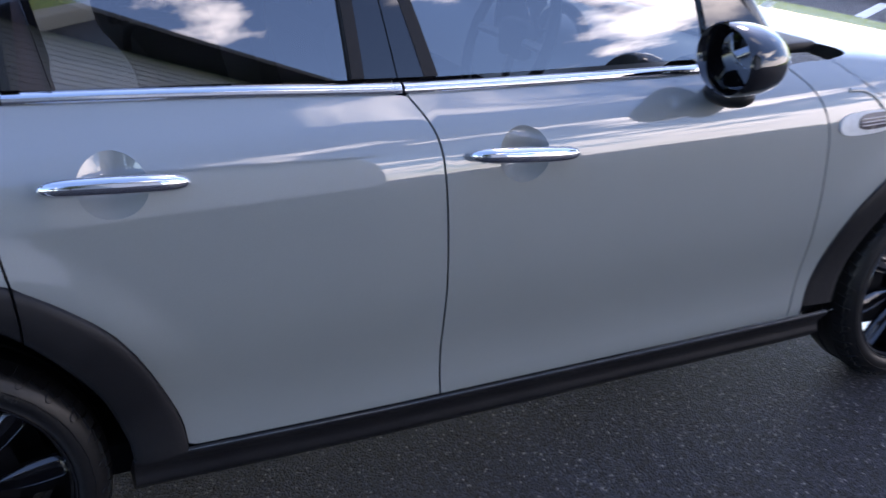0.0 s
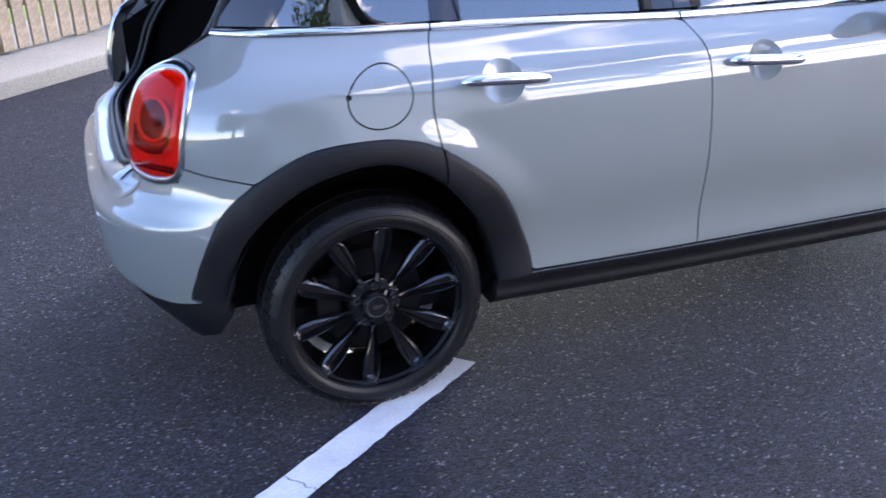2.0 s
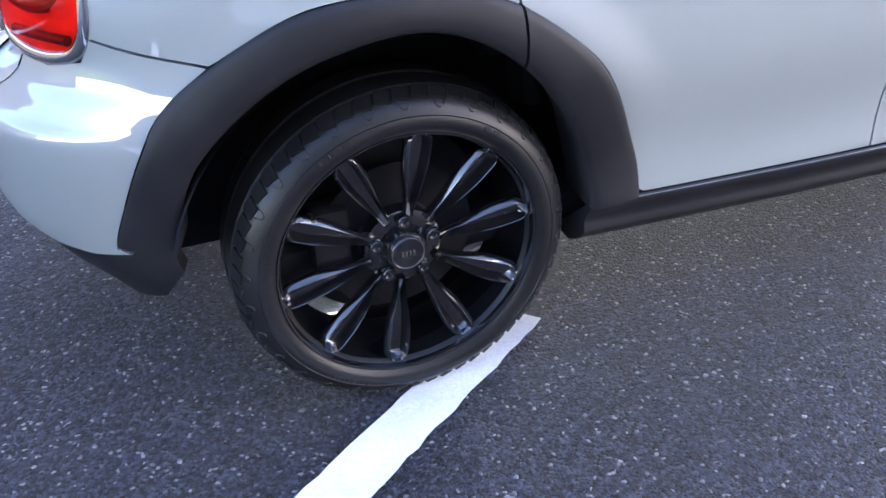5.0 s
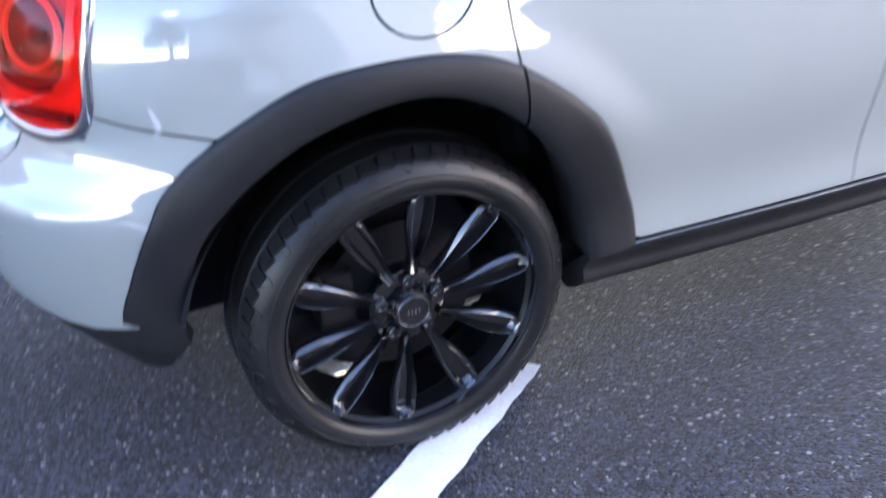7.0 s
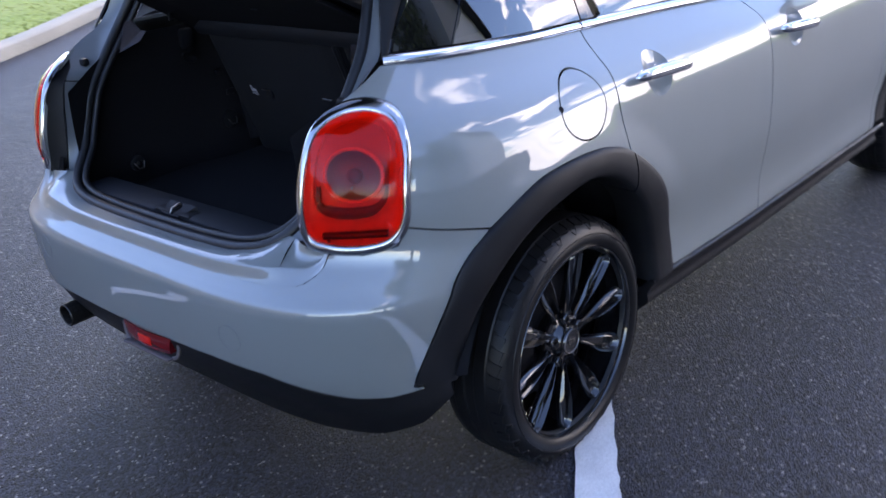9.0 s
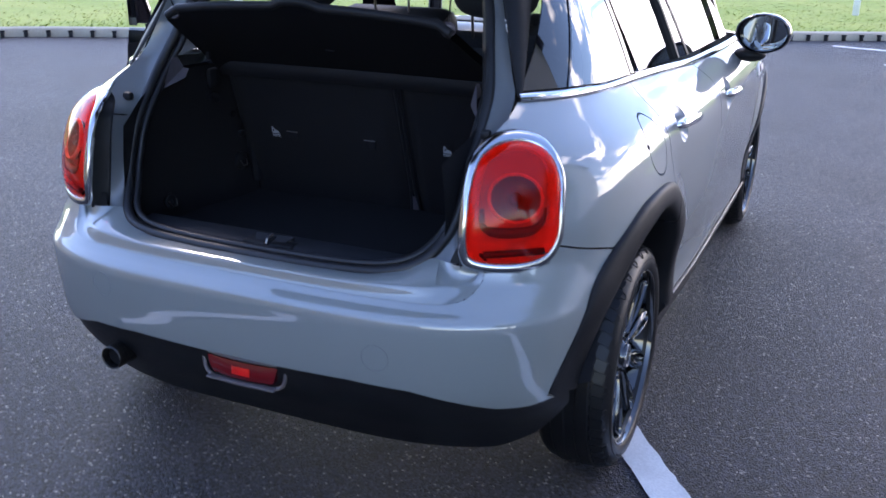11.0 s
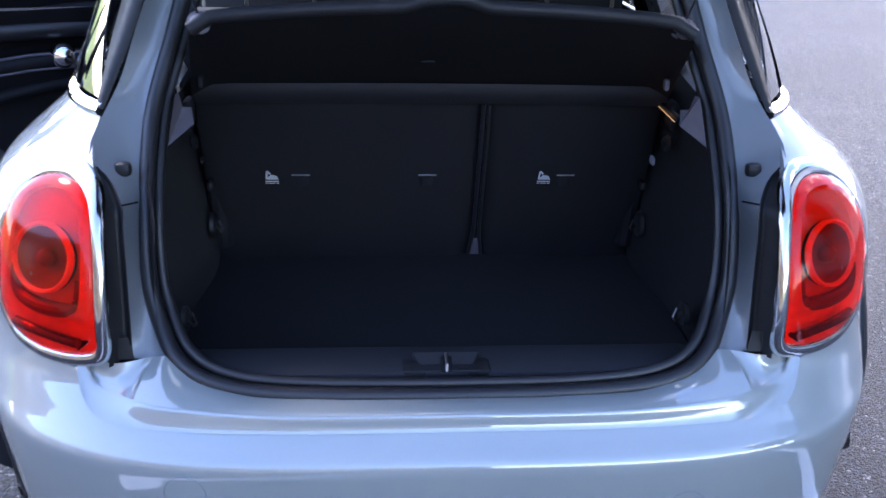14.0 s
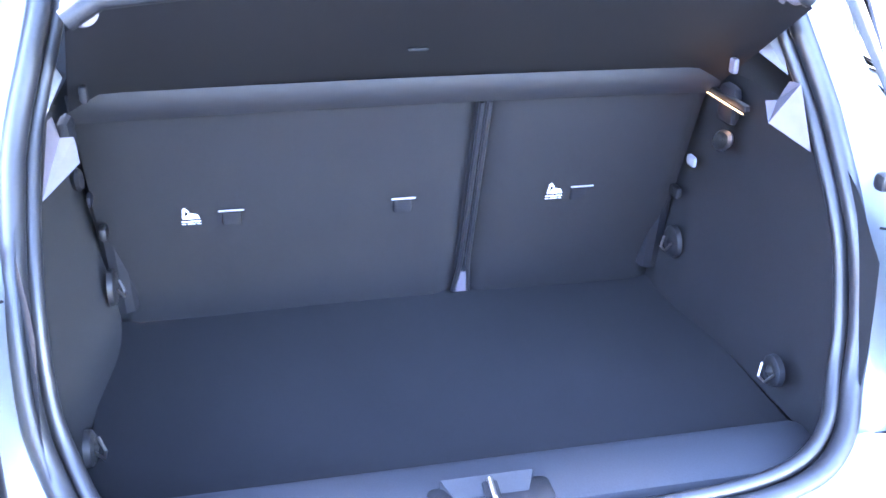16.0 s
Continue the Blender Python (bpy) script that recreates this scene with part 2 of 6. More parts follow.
SIDING = material("painted_siding", (0.35, 0.36, 0.38), 0.7, grain=0.06, grain_scale=20)
ROOFING = material("dark_roof_shingle", (0.035, 0.035, 0.04), 0.9, grain=0.3, grain_scale=30)
LINE = material("worn_white_line_paint", (0.72, 0.73, 0.74), 0.75, grain=0.10, grain_scale=150, bump=0.5, bump_scale=300, second=(0.6, 0.61, 0.62), mix_scale=8)
BARK = material("grey_brown_bark", (0.10, 0.075, 0.055), 0.9, grain=0.3, grain_scale=25, bump=0.6, bump_scale=30, second=(0.07, 0.055, 0.04), mix_scale=4)
LEAVES = material("tree_leaves", (0.075, 0.10, 0.035), 0.6, spec=0.3, grain=0.3, grain_scale=8, second=(0.05, 0.075, 0.025), mix_scale=1.2)
POST = material("white_post", (0.75, 0.75, 0.73), 0.6, grain=0.08)


def asphalt():
    m = material("fresh_asphalt", (0.040, 0.041, 0.046), 0.56, spec=0.33)
    n, l = m.node_tree.nodes, m.node_tree.links
    b = n["Principled BSDF"]
    tc = n.new("ShaderNodeTexCoord")
    vo, big, fine = n.new("ShaderNodeTexVoronoi"), n.new("ShaderNodeTexNoise"), n.new("ShaderNodeTexNoise")
    vo.inputs["Scale"].default_value, big.inputs["Scale"].default_value, fine.inputs["Scale"].default_value = 150, 0.9, 330
    big.inputs["Detail"].default_value = 6
    for t in (vo, big, fine):
        l.new(tc.outputs["Object"], t.inputs["Vector"])
    stone = n.new("ShaderNodeValToRGB")
    e = stone.color_ramp.elements
    e[0].position, e[0].color = 0.0, (0.0015, 0.0015, 0.002, 1)
    e[1].position, e[1].color = 0.45, (0.0155, 0.0184, 0.0300, 1)
    for at, c in ((0.80, (0.0365, 0.043, 0.066)), (0.96, (0.058, 0.066, 0.090)), (0.9975, (0.27, 0.27, 0.275))):
        k = e.new(at); k.color = (*c, 1)
    sepc = n.new("ShaderNodeSeparateColor")
    l.new(vo.outputs["Color"], sepc.inputs[0]); l.new(sepc.outputs[0], stone.inputs[0])
    r = n.new("ShaderNodeMapRange"); r.inputs[1].default_value, r.inputs[2].default_value = 0.3, 0.7
    r.inputs[3].default_value, r.inputs[4].default_value = 0.75, 1.3
    l.new(big.outputs["Fac"], r.inputs[0])
    mul = n.new("ShaderNodeVectorMath"); mul.operation = "SCALE"
    l.new(stone.outputs[0], mul.inputs[0]); l.new(r.outputs[0], mul.inputs["Scale"]); l.new(mul.outputs[0], b.inputs["Base Color"])
    bp = n.new("ShaderNodeBump"); bp.inputs["Strength"].default_value = 1.0; bp.inputs["Distance"].default_value = 0.010; bp.invert = True
    add = n.new("ShaderNodeMath"); add.operation = "ADD"
    l.new(vo.outputs["Distance"], add.inputs[0]); l.new(fine.outputs["Fac"], add.inputs[1])
    l.new(add.outputs[0], bp.inputs["Height"]); l.new(bp.outputs[0], b.inputs["Normal"])
    return m


ASPHALT = asphalt()
GRASS = material("mown_grass", (0.22, 0.29, 0.035), 0.9, grain=0.35, grain_scale=35, bump=0.8, bump_scale=60, second=(0.31, 0.34, 0.06), mix_scale=0.6)


# ---- mesh helpers ----
from mathutils.geometry import delaunay_2d_cdt


def mesh(name, verts, faces, mat, parent=None, smooth=True, normals=None, mirror=False, label="", angle=None):
    if mirror:
        verts = [(v[0], -v[1], v[2]) for v in verts]
        faces = [tuple(reversed(f)) for f in faces]
        normals = None if normals is None else [(v[0], -v[1], v[2]) for v in normals]
    me = bpy.data.meshes.new(name)
    me.from_pydata([tuple(v) for v in verts], [], [tuple(f) for f in faces])
    me.materials.append(mat)
    if smooth:
        me.shade_smooth()
        if angle:
            me.set_sharp_from_angle(angle=radians(angle))
    if normals is not None:
        me.normals_split_custom_set_from_vertices([tuple(v) for v in normals])
    me.update()
    ob = new(name, me)
    if parent:
        ob.parent = parent
    if label:
        tagged(ob, label)
    return ob


def part(name, bm, mat, parent=None, label="", smooth=True, angle=35, mirror=False):
    bmesh.ops.recalc_face_normals(bm, faces=bm.faces)
    bm.verts.index_update()
    verts, faces = [v.co.copy() for v in bm.verts], [[v.index for v in f.verts] for f in bm.faces]
    bm.free()
    return mesh(name, verts, faces, mat, parent, smooth, None, mirror, label, angle)


def thing(name, label, category, group="", kind=""):
    return tagged(new(name), label, category, group, kind)


def box(size, at=(0, 0, 0), bevel=0.004, turn=None, seg=2):
    bm = bmesh.new()
    bmesh.ops.create_cube(bm, size=1)
    bmesh.ops.scale(bm, vec=size, verts=bm.verts)
    if bevel:
        bmesh.ops.bevel(bm, geom=bm.edges[:], offset=bevel, segments=seg, affect="EDGES", profile=0.5)
    m = Matrix.Translation(at) @ (turn or Matrix())
    bmesh.ops.transform(bm, matrix=m, verts=bm.verts)
    return bm


def tube(points, radius, closed=False, seg=10, squash=1.0):
    """A pipe along a line; radius is a number or a function of 0..1."""
    pts = [Vector(p) for p in points]
    n = len(pts)
    bm = bmesh.new()
    rings = []
    up = Vector((0.13, 0.21, 0.97))
    for i, p in enumerate(pts):
        a, b = pts[(i - 1) % n] if closed or i else pts[0], pts[(i + 1) % n] if closed or i < n - 1 else pts[-1]
        d = (b - a).normalized()
        s = d.cross(up)
        if s.length < 1e-3:
            s = d.cross(Vector((1, 0, 0)))
        s.normalize()
        t = s.cross(d)
        r = radius(i / max(1, n - 1)) if callable(radius) else radius
        rings.append([bm.verts.new(p + (s * math.cos(k * math.tau / seg) + t * math.sin(k * math.tau / seg) * squash) * r) for k in range(seg)])
    for i in range(n if closed else n - 1):
        A, B = rings[i], rings[(i + 1) % n]
        for k in range(seg):
            bm.faces.new((A[k], A[(k + 1) % seg], B[(k + 1) % seg], B[k]))
    if not closed:
        bm.faces.new(rings[0]); bm.faces.new(rings[-1])
    return bm


def lathe(profile, seg=64, axis_y=True, cap=False):
    """Revolves (radius, along) about the y axis."""
    bm = bmesh.new()
    rings = [[bm.verts.new((r * math.cos(k * math.tau / seg), y, r * math.sin(k * math.tau / seg))) for k in range(seg)] for r, y in profile]
    for A, B in zip(rings, rings[1:]):
        for k in range(seg):
            bm.faces.new((A[k], A[(k + 1) % seg], B[(k + 1) % seg], B[k]))
    if cap:
        bm.faces.new(rings[0]); bm.faces.new(rings[-1])
    return bm


def spline(pts, n=8, closed=False):
    """A smooth line through the points."""
    P_ = [Vector(p) for p in pts]
    k = len(P_)
    out = []
    for i in range(k if closed else k - 1):
        a, b, c, d = ((P_[(i + j) % k] for j in (-1, 0, 1, 2)) if closed else (P_[min(max(i + j, 0), k - 1)] for j in (-1, 0, 1, 2)))
        for s in range(n):
            t = s / n
            out.append(0.5 * (2 * b + (c - a) * t + (2 * a - 5 * b + 4 * c - d) * t ** 2 + (3 * b - a - 3 * c + d) * t ** 3))
    if not closed:
        out.append(P_[-1].copy())
    return out


def table(rows):
    zs, vs = np.array([r[0] for r in rows]), np.array([r[1] for r in rows])
    ms = np.gradient(vs, zs)

    def value(z):
        z = min(max(z, zs[0]), zs[-1])
        i = min(max(int(np.searchsorted(zs, z)) - 1, 0), len(zs) - 2)
        h = zs[i + 1] - zs[i]
        t = (z - zs[i]) / h
        return float((2 * t ** 3 - 3 * t ** 2 + 1) * vs[i] + (t ** 3 - 2 * t ** 2 + t) * h * ms[i] + (3 * t ** 2 - 2 * t ** 3) * vs[i + 1] + (t ** 3 - t ** 2) * h * ms[i + 1])
    return value


# ---- the car's skin: x forward from the rear axle, right side at negative y ----
WIDE = table([(.15, .80), (.25, .815), (.335, .836), (.39, .8345), (.45, .838), (.52, .848), (.59, .857), (.66, .860), (.74, .859), (.80, .856), (.86, .849), (.90, .837), (.94, .810), (.97, .774), (1.0, .737), (1.04, .70), (1.1, .66)])
TAIL = table([(.15, -.50), (.19, -.535), (.24, -.575), (.30, -.625), (.36, -.664), (.40, -.681), (.50, -.694), (.56, -.6955), (.583, -.6945), (.595, -.691), (.604, -.6835), (.612, -.673), (.630, -.655), (.645, -.642), (.655, -.633), (.667, -.622), (.70, -.606), (.78, -.605), (.87, -.585), (.95, -.55), (1.0, -.50), (1.05, -.42), (1.1, -.36)])
TAIL_SOFT = table([(.15, -.50), (.19, -.535), (.24, -.575), (.30, -.625), (.36, -.664), (.40, -.681), (.50, -.694), (.56, -.689), (.60, -.673), (.64, -.646), (.67, -.622), (.70, -.606), (.78, -.605), (.87, -.585), (.95, -.55), (1.0, -.50), (1.05, -.42), (1.1, -.36)])
XC, XF, XE, K = 0.30, 2.0, 3.30, 0.86


def taper(u):
    """How far the side draws in towards the tail."""
    t = min(1, max(0, (0.95 - u) / 0.75))
    return 0.013 * t * t * (3 - 2 * t)


def haunch(u, z):
    """How far the side swells out towards the edge of a wheel arch."""
    if u < 1.3:
        x = XC - .85 * math.tan(min(1.4, (XC - u) / K)) if u < XC else u
        d = math.hypot(x + .012, z - .31) - .472
    else:
        x = XF + .86 * math.tan(min(1.4, (u - XF) / K)) if u > XF else u
        d = math.hypot(x - 2.52, z - .31) - .472
    t = 1 - min(1, max(0, d / .10))
    f = min(1, max(0, (z - .46) / .2))
    g = min(1, max(0, (x + .50) / .40))
    return .012 * t * t * (3 - 2 * t) * f * f * (3 - 2 * f) * g


def skin(u, z):
    """The skin at u (x along the side, running on round the tail and the nose) and height z."""
    w = WIDE(z) - taper(u) + haunch(u, z)
    if u < XC:
        al = (XC - u) / K
        f = min(1, max(0, (min(al, math.pi - al) - .62) / .32))
        f = f * f * (3 - 2 * f)
        a = XC - TAIL(z) * f - TAIL_SOFT(z) * (1 - f)
        r = ((abs(math.sin(al)) / a) ** 4 + (abs(math.cos(al)) / w) ** 4) ** -0.25
        return Vector((XC - r * math.sin(al), -r * math.cos(al), z))
    if u > XF:
        be = (u - XF) / K
        r = ((abs(math.sin(be)) / (XE - XF)) ** 2.6 + (abs(math.cos(be)) / w) ** 2.6) ** (-1 / 2.6)
        return Vector((XF + r * math.sin(be), -r * math.cos(be), z))
    return Vector((u, -w, z))


def outward(u, z):
    e = 0.004
    return ((skin(u + e, z) - skin(u - e, z)).cross(skin(u, z + e) - skin(u, z - e))).normalized()


def on_side(x, z):
    """(u, z) for a place x along the right side."""
    if x < XC:
        y = (WIDE(z) - .013) * max(1 - (abs(XC - x) / (XC - TAIL(z))) ** 4, 0.0001) ** 0.25
        return (XC - K * math.atan2(XC - x, y), z)
    if x > XF:
        y = WIDE(z) * max(1 - ((x - XF) / (XE - XF)) ** 2.6, 0.0001) ** (1 / 2.6)
        return (XF + K * math.atan2(x - XF, y), z)
    return (x, z)


def on_tail(y, z):
    """(u, z) for a place y across the tail."""
    x = (XC - TAIL(z)) * max(1 - (abs(y) / (WIDE(z) - .013)) ** 4, 0.0001) ** 0.25
    return (XC - K * math.atan2(x, -y), z)


def side_line(pts, n=8):
    return [on_side(p.x, p.y) for p in spline([(x, z) for x, z in pts], n)]


def inside(p, poly):
    c, j = False, len(poly) - 1
    for i in range(len(poly)):
        a, b = poly[i], poly[j]
        if (a[1] > p[1]) != (b[1] > p[1]) and p[0] < (b[0] - a[0]) * (p[1] - a[1]) / (b[1] - a[1]) + a[0]:
            c = not c
        j = i
    return c


def even(poly, step):
    out = []
    for a, b in zip(poly, poly[1:] + poly[:1]):
        a, b = Vector(a[:2]), Vector(b[:2])
        n = max(1, round((b - a).length / step))
        out += [a.lerp(b, i / n) for i in range(n)]
    keep = [out[0]]
    for p in out[1:]:
        if (p - keep[-1]).length > step * 0.3:
            keep.append(p)
    if (keep[0] - keep[-1]).length < step * 0.3:
        keep.pop()
    return keep


def shrink(poly, d):
    area = sum(a.x * b.y - b.x * a.y for a, b in zip(poly, poly[1:] + poly[:1]))
    s = 1 if area > 0 else -1
    out = []
    for i, p in enumerate(poly):
        a, b = poly[i - 1], poly[(i + 1) % len(poly)]
        t0, t1 = (p - a).normalized(), (b - p).normalized()
        n0, n1 = Vector((-t0.y, t0.x)) * s, Vector((-t1.y, t1.x)) * s
        m = (n0 + n1)
        m = m.normalized() if m.length > 1e-6 else n0
        out.append(p + m * d / max(0.5, m.dot(n0)))
    return out


def panel(name, outline, mat, parent=None, step=0.03, gap=0.0024, depth=0.012, holes=(), raise_by=0.0, surface=skin, normal=outward, mirror=False, label="", shape=None):
    """A sheet of the skin cut to an outline in (u, z), with folded edges; holes are outlines too."""
    from_poly = shrink(even(list(outline), step), gap)
    loops = [from_poly] + [even(list(h), step * 0.6) for h in holes]
    pts, edges, fixed = [], [], 0
    for lp in loops:
        i0 = len(pts)
        pts += lp
        edges += [(i0 + i, i0 + (i + 1) % len(lp)) for i in range(len(lp))]
    fixed = len(pts)
    us, zs = [p.x for p in from_poly], [p.y for p in from_poly]
    rim = np.array([(p.x, p.y) for p in pts])
    nz = max(1, int((max(zs) - min(zs)) / step))
    nu = max(1, int((max(us) - min(us)) / step))
    for i in range(nu + 1):
        for j in range(nz + 1):
            p = Vector((min(us) + (i + 0.5 * (j % 2)) * step, min(zs) + j * step))
            if inside(p, from_poly) and not any(inside(p, h) for h in loops[1:]) and np.min(np.hypot(rim[:, 0] - p.x, rim[:, 1] - p.y)) > step * 0.45:
                pts.append(p)
    vs, _, fs, *_ = triangulate(pts, edges)
    faces = []
    for f in fs:
        c = sum((vs[i] for i in f), Vector((0, 0))) / len(f)
        if inside(c, from_poly) and not any(inside(c, h) for h in loops[1:]):
            faces.append(list(f))
    lift_by = shape or (lambda u, z: raise_by)
    co, no = [], []
    for p in vs:
        nn = normal(p.x, p.y)
        co.append(surface(p.x, p.y) + nn * lift_by(p.x, p.y))
        no.append(nn)
    if shape:
        no = None
    else:
        no = list(no)
    out_faces = []
    for f in faces:
        a, b, c = (co[i] for i in f[:3])
        ref = normal(vs[f[0]].x, vs[f[0]].y)
        out_faces.append(f if (b - a).cross(c - a).dot(ref) > 0 else f[::-1])
    count = {}
    for f in out_faces:
        for a, b in zip(f, f[1:] + f[:1]):
            count[(a, b)] = 1
    for (a, b) in list(count):
        if (b, a) not in count:
            na, nb = normal(vs[a].x, vs[a].y), normal(vs[b].x, vs[b].y)
            i = len(co)
            co += [co[a], co[b], co[b] - nb * depth, co[a] - na * depth]
            if no is not None:
                no += [Vector((0, 0, 0))] * 4
            out_faces.append([i + 1, i, i + 3, i + 2])
    return mesh(name, co, out_faces, mat, parent, True, no, mirror, label)


def triangulate(pts, edges):
    return delaunay_2d_cdt([Vector((p[0], p[1])) for p in pts], edges, [], 0, 1e-5)


def circle(u, z, ru, rz, n=40):
    return [Vector((u + ru * math.cos(k * math.tau / n), z + rz * math.sin(k * math.tau / n))) for k in range(n)]


car = thing("car", "grey metallic five-door hatchback with open tailgate, parked on asphalt", "car")

# belt line under the chrome strip, sill line, and the seams of the right side
BELT = [(-.330, 1.042), (-.10, 1.038), (.03, 1.033), (.216, 1.026), (.63, 1.010), (.945, .995), (1.28, .988), (1.67, .983), (1.93, .982), (2.09, .980)]
belt_z = table([(x, z) for x, z in BELT])


def sill_z(x):
    return 0.343 - 0.0175 * (x - 0.37)


GAP_R = [(.214, 1.026), (.189, .955), (.172, .86), (.187, .752)]
GAP_B = [(.949, .995), (.985, .924), (.996, .80), (1.001, .627), (1.0, .458), (1.003, sill_z(1.003))]
GAP_F = [(1.936, .982), (1.99, .923), (2.022, .847), (2.031, .752), (2.034, .618), (2.033, .457), (2.024, sill_z(2.024))]
ARCH_OUT = [(-.478, .392), (-.465, .445), (-.395, .615), (-.293, .711), (-.143, .785), (.055, .793), (.187, .752), (.340, .627), (.434, .44), (.455, sill_z(.455))]
ARCH_IN = [(-.385, .40), (-.376, .45), (-.335, .557), (-.243, .648), (-.135, .708), (0.0, .735), (.110, .708), (.205, .637), (.296, .515), (.340, .40), (.350, sill_z(.350))]
ARCH_F_OUT = [(2.068, sill_z(2.068)), (2.088, .44), (2.168, .622), (2.375, .772), (2.51, .80), (2.68, .785), (2.83, .70), (2.93, .56), (2.97, .42)]
ARCH_F_IN = [(2.173, sill_z(2.173)), (2.196, .433), (2.275, .592), (2.39, .68), (2.54, .722), (2.68, .70), (2.78, .63), (2.86, .52), (2.89, .41)]

# dark inner skin behind the seams
shell_outline = (side_line([(-.293, .70), (-.455, .74)]) + [on_tail(-.535, .74), on_tail(-.535, 0.97)] + side_line([(-.30, 1.03), (.2, 1.02), (1.0, .99), (2.0, .97), (2.3, .90)])
                 + side_line([(2.36, .76), (2.175, .627), (2.095, .44), (2.08, .30)]) + side_line([(2.0, .29), (.5, .31)]) + side_line([(.44, .44), (.335, .627), (.187, .752), (.055, .79), (-.143, .78), (-.293, .70)]))
panel("inner_skin", shell_outline, DARK, car, step=0.06, gap=0.012, raise_by=-0.032, depth=0.002)
panel("inner_skin", side_line([(-.293, .70), (-.455, .74)]) + [on_tail(-.535, .74), on_tail(-.535, 0.97)] + side_line([(-.30, 1.03), (.2, 1.02)]) + side_line([(.18, .9), (.187, .752)])
      + side_line([(.187, .752), (.055, .79), (-.143, .78), (-.293, .70)]), DARK, car, step=0.06, gap=0.012, raise_by=-0.032, depth=0.002, mirror=True)


# ---- quarter panels, with the round fuel flap on the right ----
def quarter_outline():
    belt = [(x, z) for x, z in BELT if x < .3]
    o = side_line(GAP_R)
    o += side_line([ARCH_OUT[i] for i in (6, 5, 4, 3)])[1:]
    o += side_line([(-.293, .711), (-.388, .731), (-.452, .749)])[1:]
    o += [on_side(-.470, .712), on_tail(-.65, .697), on_tail(-.56, .700), on_tail(-.528, .715), on_tail(-.522, .80), on_tail(-.526, .88), on_tail(-.535, .945), on_tail(-.548, .985),
          on_tail(-.562, 1.02), on_side(-.330, 1.042)]
    o += side_line(belt)[1:-1]
    return o


FLAP = (on_side(.040, .895)[0], .895, .082, .075)
LAMP = [(-.562, -.524, .718), (-.566, -.520, .79), (-.538, -.518, .885), (-.492, -.522, .955), (-.440, -.552, .988), (-.408, -.608, .993), (-.390, -.664, .970), (-.406, -.704, .91), (-.438, -.725, .83),
        (-.455, -.730, .757), (-.480, -.706, .711), (-.522, -.645, .695), (-.551, -.560, .698)]
lamp_line = spline([(XC - K * math.atan2(XC - x, -y), z) for x, y, z in LAMP], 6, True)
lamp_mid = sum(lamp_line, Vector((0, 0))) / len(lamp_line)
lamp_hole = [lamp_mid + (p - lamp_mid) * .9 for p in lamp_line]
panel("quarter_panel", quarter_outline(), PAINT, car, step=0.022, holes=[circle(*FLAP), lamp_hole])
panel("quarter_panel", quarter_outline(), PAINT, car, step=0.03, holes=[lamp_hole], mirror=True)
flap = panel("fuel_flap", circle(FLAP[0], FLAP[1], FLAP[2] - .004, FLAP[3] - .004), PAINT, car, step=0.014, gap=0.0, label="round grey fuel filler flap")
dent = skin(FLAP[0] - .079, .90)
tp = bmesh.new()
bmesh.ops.create_uvsphere(tp, u_segments=14, v_segments=10, radius=0.010)
bmesh.ops.transform(tp, matrix=Matrix.Translation(dent + Vector((.002, .0055, 0))) @ Matrix.Diagonal((1.0, .7, 1.1, 1)), verts=tp.verts)
# dark ball sunk in the paint stands for the shade inside the hollow
part("finger_notch", tp, DARK, flap)


# ---- wheel-arch flares ----
def flare(outer, inner, centre, a, b, name="arch_flare", mirror=False, n=46, skew=(0, 0)):
    """Swept by the angle about the wheel's centre, from a to b degrees; skew turns an end's cut."""
    def polar(line):
        pts = [(math.degrees(math.atan2(p.y - centre[1], centre[0] - p.x)), (p - Vector(centre)).length) for p in spline(line, 12)]
        pts.sort()
        return [q[0] for q in pts], [q[1] for q in pts]
    po, pi_ = polar(outer), polar(inner)
    prof = [(0.0, -.004), (0.0, .006), (.05, .011), (.2, .014), (.5, .017), (.8, .016), (.93, .012), (1.0, .004), (1.0, -.03), (.99, -.09)]
    V, F = [], []
    for i in range(n + 1):
        for s_, h in prof:
            lo_, hi_ = a + skew[0] * s_, b + skew[1] * s_
            ang = lo_ + (hi_ - lo_) * i / n
            r = np.interp(ang, *po) * (1 - s_) + np.interp(ang, *pi_) * s_
            uz = on_side(centre[0] - r * math.cos(radians(ang)), centre[1] + r * math.sin(radians(ang)))
            fade = min(1, .3 + i / n * 1.5) if a < 50 else 1
            V.append(skin(*uz) + outward(*uz) * (h * fade if h > 0 else h))
    k = len(prof)
    for i in range(n):
        for j in range(k - 1):
            F.append((i * k + j, i * k + j + 1, (i + 1) * k + j + 1, (i + 1) * k + j))
    for i0 in (0, n * k):
        F.append([i0 + j for j in range(k)] if i0 else [i0 + j for j in range(k)][::-1])
    return mesh(name, V, F, PLASTIC, car, True, None, mirror, angle=50)


for m in (False, True):
    flare(ARCH_OUT, ARCH_IN, (0, .308), 10.5, 112.4, mirror=m, skew=(0, 6.5))
    flare(ARCH_F_OUT, ARCH_F_IN, (2.567, .308), 4, 168, mirror=m)
flare(ARCH_OUT, ARCH_IN, (0, .308), 113.2, 176, skew=(6.5, 0))


# ---- bumper and its black valance ----
def mirror_u(p):
    return (2 * (XC - K * math.pi / 2) - p[0], p[1])


